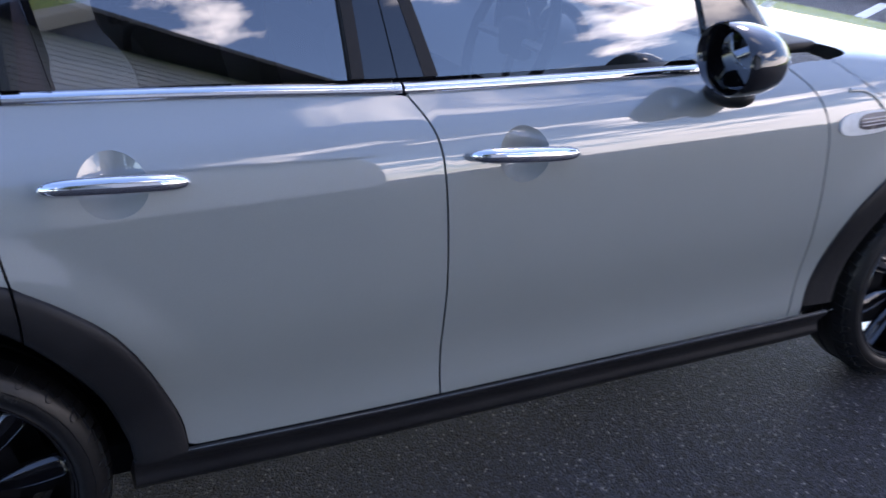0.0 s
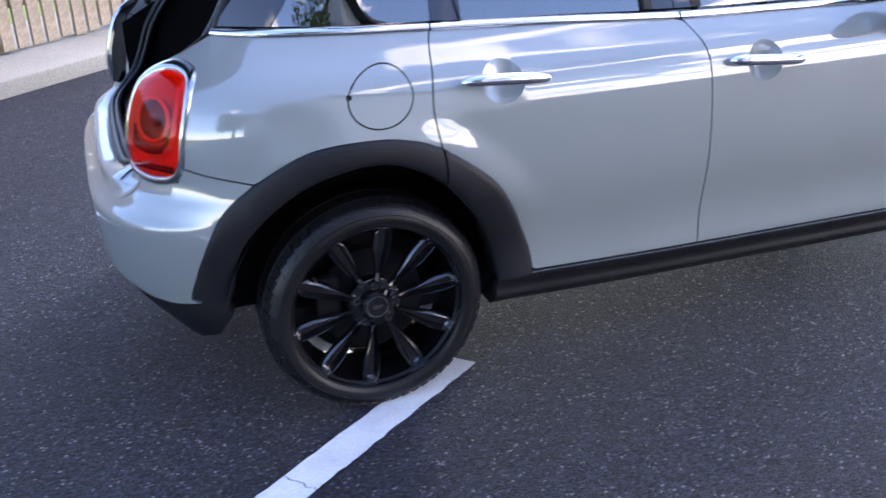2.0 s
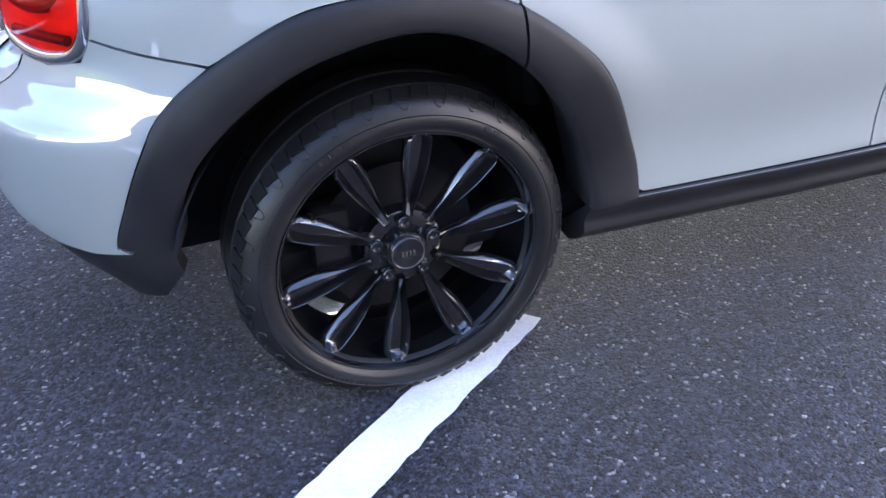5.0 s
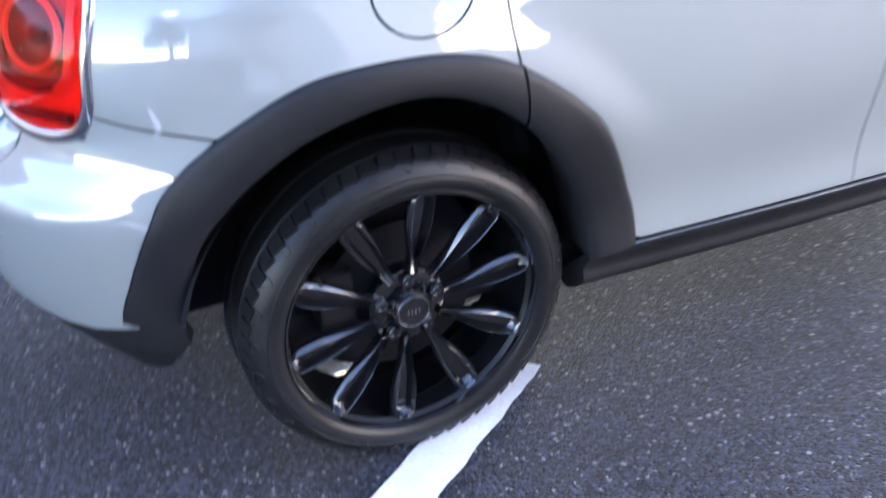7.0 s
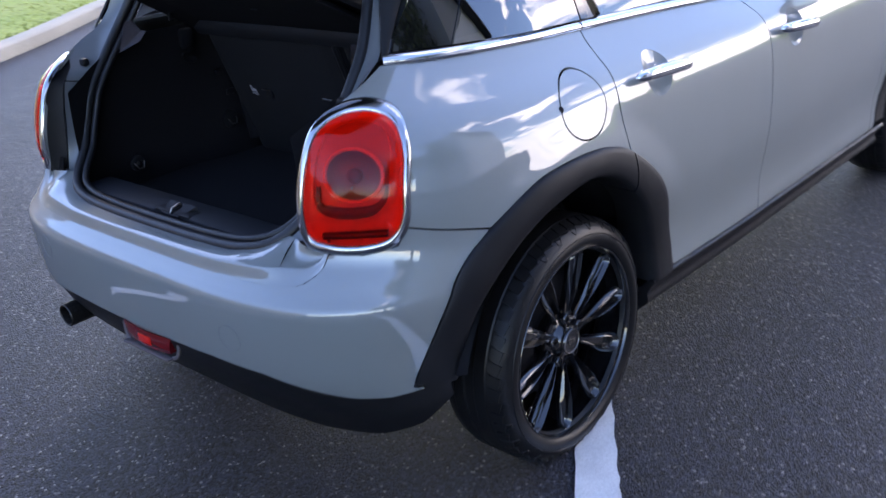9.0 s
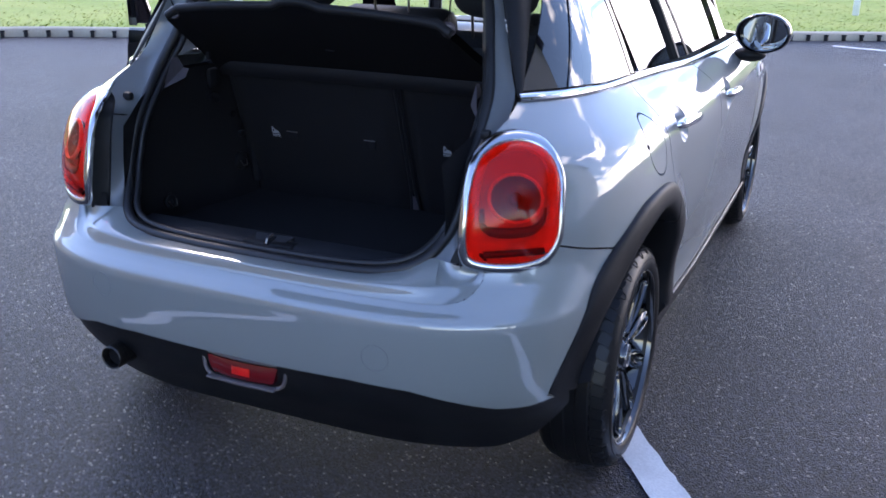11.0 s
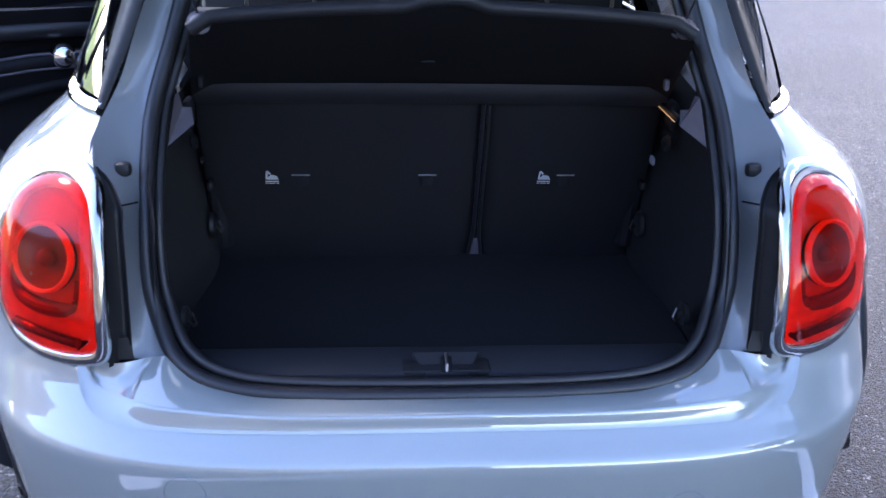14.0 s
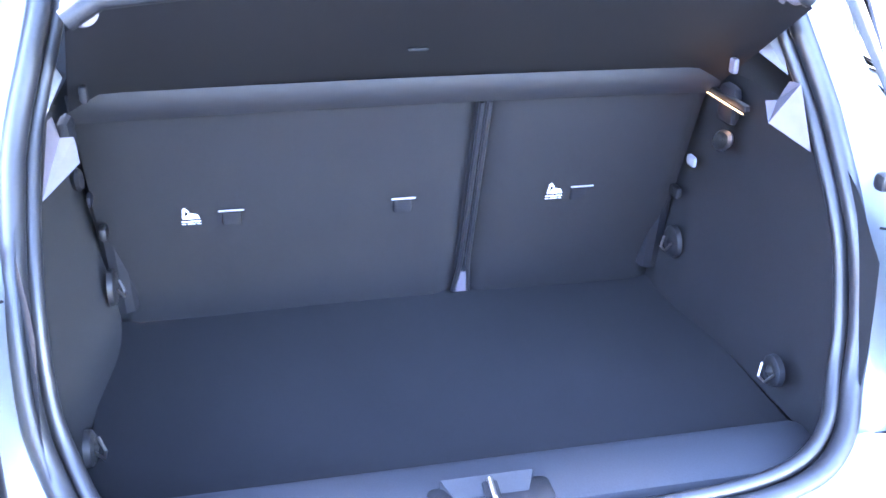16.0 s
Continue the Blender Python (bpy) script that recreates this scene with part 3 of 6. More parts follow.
LIP = [(.1, .632), (.3, .632), (.48, .632), (.515, .634), (.537, .638), (.5516, .6434), (.5666, .6566), (.577, .675), (.581, .6965)]  # top edge of the bumper
half = side_line([(-.478, .392), (-.465, .445), (-.395, .615), (-.293, .711)])
half += side_line([(-.293, .711), (-.388, .731), (-.452, .749)])[1:]
half += [on_side(-.470, .712), on_tail(-.65, .697), on_tail(-.60, .698)] + [on_tail(-y, z) for y, z in LIP[::-1]]
low = [on_tail(-.1, .425), on_tail(-.3, .43), on_tail(-.45, .424), on_tail(-.55, .40), on_tail(-.63, .378), on_tail(-.69, .372), on_tail(-.735, .380)]
full = half + [mirror_u(p) for p in reversed(half)] + [mirror_u(p) for p in reversed(low)] + low
panel("rear_bumper", full, PAINT, car, step=0.0085, gap=0.0022, depth=0.014, label="grey painted rear bumper")
vh = [on_tail(-.10, .445), on_tail(-.45, .445), on_tail(-.63, .40), on_tail(-.72, .395), on_side(-.49, .415), on_side(-.40, .405), on_side(-.385, .33), on_side(-.42, .245), on_tail(-.60, .205), on_tail(-.3, .190), on_tail(-.1, .190)]
panel("rear_valance", vh + [mirror_u(p) for p in reversed(vh)], PLASTIC, car, step=0.03, raise_by=-0.012, depth=0.03, label="unpainted black lower bumper")

for y, z in ((.405, .545), (-.375, .50)):
    part("tow_eye_cover", tube([skin(*on_tail(y + .032 * math.cos(a), z + .032 * math.sin(a))) + Vector((-.0004, 0, 0)) for a in (i * math.tau / 36 for i in range(36))], .0006, True, 6), PAINT_SHADED, car)

RING_X = table([(.60, -.612), (.657, -.597), (.70, -.543), (.74, -.500), (.80, -.468), (.90, -.425), (1.0, -.350), (1.05, -.312), (1.15, -.250), (1.25, -.195), (1.40, -.115)])

# body sill between the bumper's lip and the boot seal, with a scooped pocket under each lamp
RISE = [(0, .655), (.26, .6555), (.41, .661), (.485, .664), (.515, .6655), (.541, .669), (.5575, .677), (.566, .688), (.569, .700)]  # top of the riser behind the lip
lip3 = spline([Vector((y, z, 0)) for y, z in [(0, .632)] + LIP], 6)
rise3 = spline([Vector((y, z, 0)) for y, z in RISE], 7)


def along(line, t):
    k = t * (len(line) - 1)
    i = min(int(k), len(line) - 2)
    return line[i].lerp(line[i + 1], k - i)


def on_rise(y):
    k = max(i for i, p in enumerate(rise3[:-1]) if p.x <= y + 1e-6)
    p, q = rise3[k], rise3[k + 1]
    return p.lerp(q, min(1, (y - p.x) / max(1e-6, q.x - p.x))).y


def rise_at(y):
    p = skin(*on_tail(-y, on_rise(y)))
    return Vector((p.x - .014 + .025 * ease((y - .44) / .12), -y, p.z + .003 * (1 - ease((y - .44) / .12))))


def lip_of(y):
    """the lip's point that faces the riser at y"""
    t = min(1, y / .569)
    return min((along(lip3, j / 160) for j in range(161)), key=lambda p: (p.x - y * (1 + .021 * t)) ** 2 + (p.y - on_rise(y) + .024 * (1 - t ** 8)) ** 2)


def ease(t):
    t = min(1, max(0, t))
    return t * t * (3 - 2 * t)


SILL_LOW, SILL_TOP = .486, .468
ring_z = table([(0, .657), (.20, .659), (.34, .668), (.42, .692), (.43, .699), (.50, .700)])
V, F = [], []
for i in range(-60, 61):
    y, turn = .569 * abs(i) / 60, -1 if i < 0 else 1
    e, r = lip_of(y), rise_at(y)
    a_ = skin(*on_tail(-e.x - .002 * ease((y - .5) / .07), e.y - .0026)) + Vector((-.0012, 0, .0010))
    for t, d in ((0, 0), (.2, .0015), (.4, .001), (.6, 0), (.8, -.001), (.93, -.0008), (1, .001)):
        p = a_.lerp(r, t)
        V.append((p.x + d, p.y * turn, p.z))
for i in range(120):
    for c in range(6):
        F.append((i * 7 + c, i * 7 + c + 1, (i + 1) * 7 + c + 1, (i + 1) * 7 + c))
mesh("sill_riser", V, F, PAINT, car, angle=45)
V, F = [], []
for i in range(-40, 41):
    s_, turn = abs(i) / 40, -1 if i < 0 else 1
    low_, yt = rise_at(SILL_LOW * s_), SILL_TOP * s_
    zt = ring_z(yt)
    top_ = Vector((RING_X(zt) - .002, -yt, zt))
    for j in range(9):
        t = j / 8
        p = low_.lerp(top_, t)
        bow = .004 * math.sin(t * math.pi) + .0035 * math.exp(-t * 9)
        V.append((p.x - bow * .5, p.y * turn, p.z + bow - .0035 * math.exp(-t * 40)))
    V.append((top_.x + .012, top_.y * turn, top_.z - .012))
for i in range(80):
    for c in range(9):
        F.append((i * 10 + c, i * 10 + c + 1, (i + 1) * 10 + c + 1, (i + 1) * 10 + c))
mesh("boot_sill", V, F, PAINT, car, angle=60)
for m in (False, True):
    V, F = [], []
    for i in range(15):
        s_ = i / 14
        low_ = rise_at(SILL_LOW - .001 + (.569 - SILL_LOW) * s_)
        yt = SILL_TOP + (.590 - SILL_TOP) * s_
        deep = .009 * ease(s_ * 9)
        top_ = Vector((skin(*on_tail(-yt, .702)).x + .012, -yt, .704))
        top_.x = top_.x + (RING_X(.70) + .003 - top_.x) * (1 - ease(s_ * 2))
        for j in range(8):
            t = j / 7
            p = low_.lerp(top_, t)
            V.append((p.x + deep * math.sin(math.pi * t ** .7), p.y, p.z))
    for i in range(14):
        for c in range(7):
            F.append((i * 8 + c, i * 8 + c + 1, (i + 1) * 8 + c + 1, (i + 1) * 8 + c))
    mesh("lamp_pocket", V, F, PAINT, car, mirror=m, angle=60)

# ---- fog lamp and exhaust ----
V, F, n, k = [], [], 16, 5
for i in range(n + 1):
    for j in range(k + 1):
        p, q = -1 + 2 * i / n, j / k
        V.append((-.684 + .010 * p * p + .004 * (2 * q - 1) ** 2, p * (.088 + .014 * q) - .005, .3655 + .045 * q))
F = [(i * (k + 1) + j, i * (k + 1) + j + 1, (i + 1) * (k + 1) + j + 1, (i + 1) * (k + 1) + j) for i in range(n) for j in range(k)]
rim = [i * (k + 1) for i in range(n + 1)] + [n * (k + 1) + j for j in range(1, k + 1)] + [i * (k + 1) + k for i in range(n - 1, -1, -1)] + [j for j in range(k - 1, 0, -1)]
base = len(V)
V += [(V[i][0] + .022, V[i][1], V[i][2]) for i in rim]
F += [(rim[i], base + i, base + (i + 1) % len(rim), rim[(i + 1) % len(rim)]) for i in range(len(rim))]
fog = mesh("rear_fog_lamp", V, F, RED_DEEP, car, label="red rear fog lamp low in the valance", angle=40)
lip_ = spline([Vector((0, y, z)) for y, z in ((-.118, .416), (0, .419), (.118, .416), (.120, .398), (.100, .357), (0, .351), (-.100, .357), (-.120, .398))], 8, True)
part("fog_lamp_frame", tube([Vector((-.679 + .016 * (v.y / .12) ** 2, v.y - .005, v.z)) for v in lip_], .0052, True, 10), LAMP_DARK, fog, angle=80)
part("fog_lamp_lip", box((.020, .196, .007), (-.679, -.005, .3555), .003), LAMP_DARK, fog)
part("reflector", box((.005, .052, .022), (-.6835, -.008, .388), .0024), RED, fog)
pipe = lathe([(.027, .012), (.0275, .0), (.030, -.003), (.0325, .0), (.0325, .12), (.027, .13), (.027, .012)], 32)
bmesh.ops.transform(pipe, matrix=Matrix.Translation((-.675, .405, .335)) @ Matrix.Rotation(radians(-90), 4, "Z"), verts=pipe.verts)
pipe_ob = part("exhaust_pipe", pipe, SOOTY, car, "dark round exhaust tailpipe")
part("exhaust_bore", tube([(-.655, .405, .335), (-.50, .405, .335)], .0268, seg=20), DARK, pipe_ob)

# ---- doors ----
BOWL_R, BOWL_F = (.370, .898, .060, .054), (1.175, .870, .060, .056)


def belt_run(a, b):
    pts = [(a, belt_z(a))] + [(x, z) for x, z in BELT if a + .01 < x < b - .01] + [(b, belt_z(b))]
    return side_line(pts)


def rear_door_outline():
    o = side_line(GAP_R) + side_line([ARCH_OUT[i] for i in (6, 7, 8, 9)])[1:]
    o += side_line([(.45, sill_z(.45)), (.7, sill_z(.7)), (1.003, sill_z(1.003))])[1:]
    o += side_line(GAP_B)[::-1][1:] + belt_run(.214, .949)[::-1][1:-1]
    return o


def front_door_outline():
    o = side_line(GAP_B) + side_line([(1.003, sill_z(1.003)), (1.5, sill_z(1.5)), (2.024, sill_z(2.024))])[1:]
    o += side_line(GAP_F)[::-1][1:] + belt_run(.949, 1.936)[::-1][1:-1]
    return o


def bowl(spec, parent, mirror=False):
    """The round hollow behind a door handle."""
    u0, z0, ru, rz = spec
    V, F, n, k = [], [], 40, 10
    for j in range(k + 1):
        r = j / k
        for i in range(n):
            a = i * math.tau / n
            u, z = u0 + ru * r * math.cos(a), z0 + rz * r * math.sin(a)
            V.append(skin(u, z) + outward(u, z) * (-.024 * (1 - r * r) - .0008))
    for j in range(k):
        for i in range(n):
            F.append((j * n + i, (j + 1) * n + i, (j + 1) * n + (i + 1) % n, j * n + (i + 1) % n))
    return mesh("handle_bowl", V, F, PAINT, parent, True, None, mirror)


def handle(a, b, parent, mirror=False):
    """A tapered chrome bar with rounded ends standing off the skin."""
    pts = []
    for i in range(33):
        t = i / 32
        x, z = a[0] + (b[0] - a[0]) * t, a[1] + (b[1] - a[1]) * t
        pts.append(skin(x, z) + outward(x, z) * (.030 - .020 * (2 * t - 1) ** 4))
    rad = lambda t: .0172 * max(0.015, 1 - abs(2 * t - 1) ** 7) ** 0.5 * (1 - .12 * abs(2 * t - 1))
    bm = tube(pts, lambda t: rad(t), seg=20)
    return part("door_handle", bm, CHROME, parent, "polished chrome door handle", angle=80, mirror=mirror)


def greenhouse(x, z):
    """The leaning plane of the side windows."""
    h = z - 1.035
    y = WIDE(1.035) - h * .42 - h * h * .25
    k = max(0, (.05 - x)) / .42
    return Vector((x, -(y - .165 * k ** 2), z))


def gh_normal(x, z):
    e = .004
    return ((greenhouse(x + e, z) - greenhouse(x - e, z)).cross(greenhouse(x, z + e) - greenhouse(x, z - e))).normalized()


def pane(name, outline, mat, parent, raise_by=0.0, mirror=False, depth=.004, label=""):
    return panel(name, outline, mat, parent, step=.05, gap=0, depth=depth, raise_by=raise_by, surface=greenhouse, normal=gh_normal, mirror=mirror, label=label)


def strip(a, b, parent, mirror=False, name="chrome_strip"):
    """The chrome belt moulding between two x."""
    V, F, n = [], [], 24
    prof = [(-.001, -.002), (-.001, .005), (.003, .008), (.009, .0085), (.015, .006), (.0175, -.004)]
    for i in range(n + 1):
        x = a + (b - a) * i / n
        z = belt_z(x)
        uz = on_side(x, z)
        p, nn = skin(*uz), outward(*uz)
        flat_n = Vector((nn.x, nn.y, 0)).normalized()
        for dz, h in prof:
            V.append(p + Vector((0, 0, dz)) + flat_n * (h - .35 * dz))
    k = len(prof)
    for i in range(n):
        for j in range(k - 1):
            F.append((i * k + j, (i + 1) * k + j, (i + 1) * k + j + 1, i * k + j + 1))
    F += [list(range(k)), [n * k + j for j in range(k)][::-1]]
    return mesh(name, V, F, CHROME, parent, True, None, mirror, angle=60)


def bz(x, d=.022):
    return (x, belt_z(x) + d)


TOP = 1.375
REAR_GLASS = [bz(.309), bz(.6), bz(.850), (.848, TOP), (.46, TOP), (.29, 1.345), (.270, 1.25)]
FIXED_PANE = [bz(.247), bz(.309), (.270, 1.25), (.259, 1.25)]
FRONT_GLASS = [bz(1.03), bz(1.3), bz(1.62), bz(1.745), (1.740, 1.10), (1.733, 1.18), (1.68, 1.30), (1.61, TOP - .005), (.94, TOP)]


def rear_door(mirror=False):
    d = panel("rear_door", rear_door_outline(), PAINT, car, step=.024, holes=[circle(*BOWL_R)], mirror=mirror, label="grey rear passenger door" + (" standing wide open" if mirror else ""))
    bowl(BOWL_R, d, mirror)
    handle((.244, .904), (.500, .893), d, mirror)
    if not mirror:
        strip(.219, .942, d)
    if not mirror:
        pane("door_glass", REAR_GLASS, GLASS, d, -.012, label="dark tinted door window")
    pane("fixed_pane", FIXED_PANE, SMOKE, d, -.008, mirror, label="small dark fixed pane")
    pane("window_frame", [bz(.850), bz(.876), (.872, TOP), (.848, TOP)], PLASTIC, d, .002, mirror, .03)
    pane("pillar_cover", [bz(.876), bz(.945), (.905, TOP), (.872, TOP)], GLOSS, d, .0, mirror, .03)
    pane("window_frame", [bz(.221), bz(.251), (.262, 1.25), (.29, 1.345), (.46, TOP), (.46, TOP + .02), (.27, 1.37), (.236, 1.25)], GLOSS, d, .0, mirror, .03)
    pane("window_bar", [bz(.302), bz(.316), (.276, 1.25), (.262, 1.25)], GLOSS, d, .002, mirror, .02)
    pane("window_frame", [(.46, TOP), (.872, TOP), (.872, TOP + .02), (.46, TOP + .02)], GLOSS, d, .0, mirror, .03)
    return d


def front_door(mirror=False):
    d = panel("front_door", front_door_outline(), PAINT, car, step=.026, holes=[circle(*BOWL_F)], mirror=mirror, label="grey front door" + (" standing open" if mirror else ""))
    bowl(BOWL_F, d, mirror)
    handle((1.042, .882), (1.300, .862), d, mirror)
    strip(.948, 1.95, d, mirror)
    if not mirror:
        pane("door_glass", FRONT_GLASS, GLASS, d, -.012, label="tinted front door window")
    pane("pillar_cover", [bz(.948), bz(1.005), (.925, TOP), (.908, TOP)], GLOSS, d, .0, mirror, .03)
    pane("window_frame", [bz(1.005), bz(1.036), (.945, TOP), (.925, TOP)], PLASTIC, d, .002, mirror, .03)
    pane("window_frame", [(1.61, TOP - .005), (1.68, 1.30), (1.733, 1.18), (1.740, 1.10), bz(1.745), bz(1.925), (1.875, 1.15), (1.80, 1.29), (1.70, TOP + .02), (.908, TOP + .02), (.908, TOP)], GLOSS, d, .0, mirror, .03)
    return d


rear_door()
front_door()
for make, hinge, angle in ((rear_door, .97, -60), (front_door, 2.03, -58)):
    d = make(True)
    d.matrix_local = Matrix.Translation((hinge, .72 if hinge < 1.5 else .80, 0)) @ Matrix.Rotation(radians(angle), 4, "Z") @ Matrix.Translation((-hinge, -.72 if hinge < 1.5 else -.80, 0))
    x0, x1 = (.285, .96) if hinge < 1.5 else (1.02, 2.0)
    # inner trim: padded panel, arm rest, speaker rim, pull handle
    V, F, n, k = [], [], 24, 16
    for i in range(n + 1):
        for j in range(k + 1):
            x, z = x0 + (x1 - x0) * i / n, .36 + (belt_z(x0) + .02 - .36) * j / k
            if hinge < 1.5:
                cut = math.sqrt(max(0, .53 ** 2 - x ** 2)) + .31 if x < .53 else .36
                z = max(z, min(cut, .80))
            y = WIDE(min(z, 1.03)) - .075 + .018 * math.cos(j / k * 7) + .01 * math.sin(i / n * 5)
            V.append((x, y, z))
    for i in range(n):
        for j in range(k):
            F.append((i * (k + 1) + j, i * (k + 1) + j + 1, (i + 1) * (k + 1) + j + 1, (i + 1) * (k + 1) + j))
    mesh("door_trim", V, F, TRIM, d)
    # closing edge in body paint darkened to stand for shade, with its latch slot
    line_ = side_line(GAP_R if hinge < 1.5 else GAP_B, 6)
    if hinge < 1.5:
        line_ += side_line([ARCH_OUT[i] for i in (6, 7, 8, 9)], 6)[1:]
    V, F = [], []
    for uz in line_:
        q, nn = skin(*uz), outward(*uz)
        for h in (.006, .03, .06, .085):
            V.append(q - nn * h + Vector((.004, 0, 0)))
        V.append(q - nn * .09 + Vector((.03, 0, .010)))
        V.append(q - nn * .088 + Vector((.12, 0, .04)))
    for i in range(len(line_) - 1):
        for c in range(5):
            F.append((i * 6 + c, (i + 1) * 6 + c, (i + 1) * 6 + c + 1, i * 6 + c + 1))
    mesh("door_edge", V, F, DOOR_EDGE_SHADED, d, mirror=True)
    part("latch_slot", box((.014, .03, .05), ((.186 if hinge < 1.5 else .99), .79, .70 if hinge > 1.5 else .85), .004), DARK, d)
    xm = (x0 + x1) / 2
    part("arm_rest", tube(spline([(xm - .27, .715, .80), (xm - .22, .70, .87), (xm - .05, .695, .90), (xm + .2, .70, .90), (xm + .3, .71, .87)], 8), .022, seg=12), TRIM, d)
    part("arm_rest", tube(spline([(xm - .22, .725, .70), (xm - .18, .715, .79), (xm + .02, .71, .83), (xm + .22, .715, .83)], 8), .016, seg=12), TRIM, d)
    part("trim_rail", tube([(x0 + .02, .70, belt_z(x0) + .01), (xm, .70, belt_z(xm) + .012), (x1, .71, belt_z(x1) + .01)], .02, seg=10), BLUEISH if hinge > 1.5 else TRIM, d)
    hb = lathe([(.0005, -.030), (.014, -.027), (.026, -.018), (.034, -.004), (.036, .010), (.030, .020)], 28)
    bmesh.ops.transform(hb, matrix=Matrix.Translation((xm + .04, .676, .914) if hinge < 1.5 else (xm + .24, .715, .945)), verts=hb.verts)
    part("release_handle", hb, CHROME, d, "round chrome inside release")
    if hinge < 1.5:
        part("door_top_pad", tube([(x0 + .06, .705, .985), (xm, .700, .985), (x1, .705, .985)], .027, seg=14), RUBBER, d, angle=80)
        for z, y in ((.921, .678), (.880, .680)):
            part("trim_seam", tube([(xm - .20, y + .004, z - .012), (xm - .05, y, z), (xm + .20, y + .006, z)], .0035, seg=8), PALE_TRIM, d)


# ---- front wings, bonnet, scuttle, screen and roof ----
BON = [(2.10, .986), (2.20, .935), (2.30, .865), (2.383, .778)]


def wing_outline():
    o = side_line(GAP_F) + side_line([(2.024, sill_z(2.024)), (2.068, sill_z(2.068))])[1:]
    o += side_line([ARCH_F_OUT[i] for i in (0, 1, 2, 3)])[1:-1] + side_line(BON)[::-1] + [on_side(2.0, .986)]
    return o


for m in (False, True):
    wing = panel("front_wing", wing_outline(), PAINT, car, step=.026, mirror=m)
    def plate(x0, x1, zc, hz, lift, name, mat, parent, label=""):
        o = [on_side(x0 + (x1 - x0) * (.5 + .5 * math.copysign(abs(math.cos(a)) ** .6, math.cos(a))), zc + hz * math.copysign(abs(math.sin(a)) ** .8, math.sin(a))) for a in (i * math.tau / 36 for i in range(36))]
        mid_ = Vector(on_side((x0 + x1) / 2, zc))
        return panel(name, o, mat, parent, step=.012, gap=0, depth=.012, mirror=m, label=label, shape=lambda u, z: lift * (1 - .5 * ((z - zc) / hz) ** 2))
    scuttle = plate(2.058, 2.244, .842, .029, .005, "side_indicator", POST, wing, "pale side indicator surround")
    lens_ = plate(2.118, 2.240, .845, .020, .009, "indicator_lens", LAMP_DARK, scuttle)
    for q in (-.008, .0, .008):
        part("lens_rib", tube([skin(*on_side(2.125 + i * .011, .845 + q)) + outward(*on_side(2.125 + i * .011, .845 + q)) * .009 for i in range(11)], .0018, seg=6), LAMP_MID, scuttle, mirror=m)
    part("wing_crease", tube([skin(*on_side(x, z)) + outward(*on_side(x, z)) * -.003 for x, z in spline([(2.10, .922), (2.15, .917), (2.19, .893), (2.215, .862)], 6)], .007, seg=10), PAINT, wing, angle=80, mirror=m)

# clamshell bonnet: side fall down to the arch, crown across the middle
V, F, n = [], [], 40
US = np.linspace(2.105, XF + K * math.pi / 2, n + 1)
rows_h = 10
for u in US:
    k = (u - 2.105) / (US[-1] - 2.105)
    ztop = .985 - .012 * min(1, k * 6) - .20 * k ** 1.5
    zlow = max(.60, float(np.interp(k, [0, .21, .5, .75, 1], [.983, .775, .79, .70, .62])))
    for j in range(rows_h + 1):
        z = zlow + (ztop - zlow) * j / rows_h
        V.append(skin(u, min(z, .99)) + outward(u, min(z, .99)) * .001)
m_ = rows_h + 1
for i in range(n):
    for j in range(rows_h):
        F.append((i * m_ + j, (i + 1) * m_ + j, (i + 1) * m_ + j + 1, i * m_ + j + 1))
cross = 14
edge = [V[i * m_ + rows_h] for i in range(n + 1)]
top0 = len(V)
for i in range(n + 1):
    e = Vector(edge[i])
    for j in range(1, cross + 1):
        t = j / cross
        y = e.y * math.cos(t * math.pi / 2) if i < n else e.y * (1 - t)
        sweep = .11 * math.sin(min(1, t * 1.5) * math.pi) * max(0, 1 - i / 9) if i < 9 else 0
        V.append((e.x + sweep - (0.10 * (1 - (y / e.y) ** 2) if i == 0 and abs(e.y) > .01 else 0), y if i < n else 0, e.z + .058 * min(1, .25 + i / 12) * math.sin(t * math.pi / 2) * (1 - (i / n) ** 2)))
for i in range(n):
    for j in range(cross):
        a = i * m_ + rows_h if j == 0 else top0 + i * cross + j - 1
        b = (i + 1) * m_ + rows_h if j == 0 else top0 + (i + 1) * cross + j - 1
        F.append((a, b, top0 + (i + 1) * cross + j, top0 + i * cross + j))
bonnet = mesh("bonnet", V, F, PAINT, car, label="grey clamshell bonnet")
mesh("bonnet_half", V, F, PAINT, bonnet, mirror=True)
part("washer_jet", box((.03, .05, .014), (2.50, -.36, .975), .005), PLASTIC, bonnet)
part("washer_jet", box((.03, .05, .014), (2.50, .36, .975), .005), PLASTIC, bonnet)
part("scuttle_panel", box((.22, 1.26, .03), (2.06, 0, .985), .01), PLASTIC, car)
part("wiper_arm", tube([(2.06, -.50, 1.00), (2.03, -.2, 1.012), (2.01, .15, 1.015)], .007, seg=8), PLASTIC, car)


def screen_point(s, t):
    """Windscreen, s across -1..1 and t up 0..1."""
    y = (.66 - .12 * t) * s
    return Vector((2.10 - .30 * t - (.15 - .05 * t) * s * s, y, 1.0 + .41 * t - .03 * s * s * t))


def sheet(fn, ns, nt, thick=0.0):
    V, F = [], []
    for i in range(ns + 1):
        for j in range(nt + 1):
            V.append(fn(-1 + 2 * i / ns, j / nt))
    for i in range(ns):
        for j in range(nt):
            F.append((i * (nt + 1) + j, (i + 1) * (nt + 1) + j, (i + 1) * (nt + 1) + j + 1, i * (nt + 1) + j + 1))
    return V, F


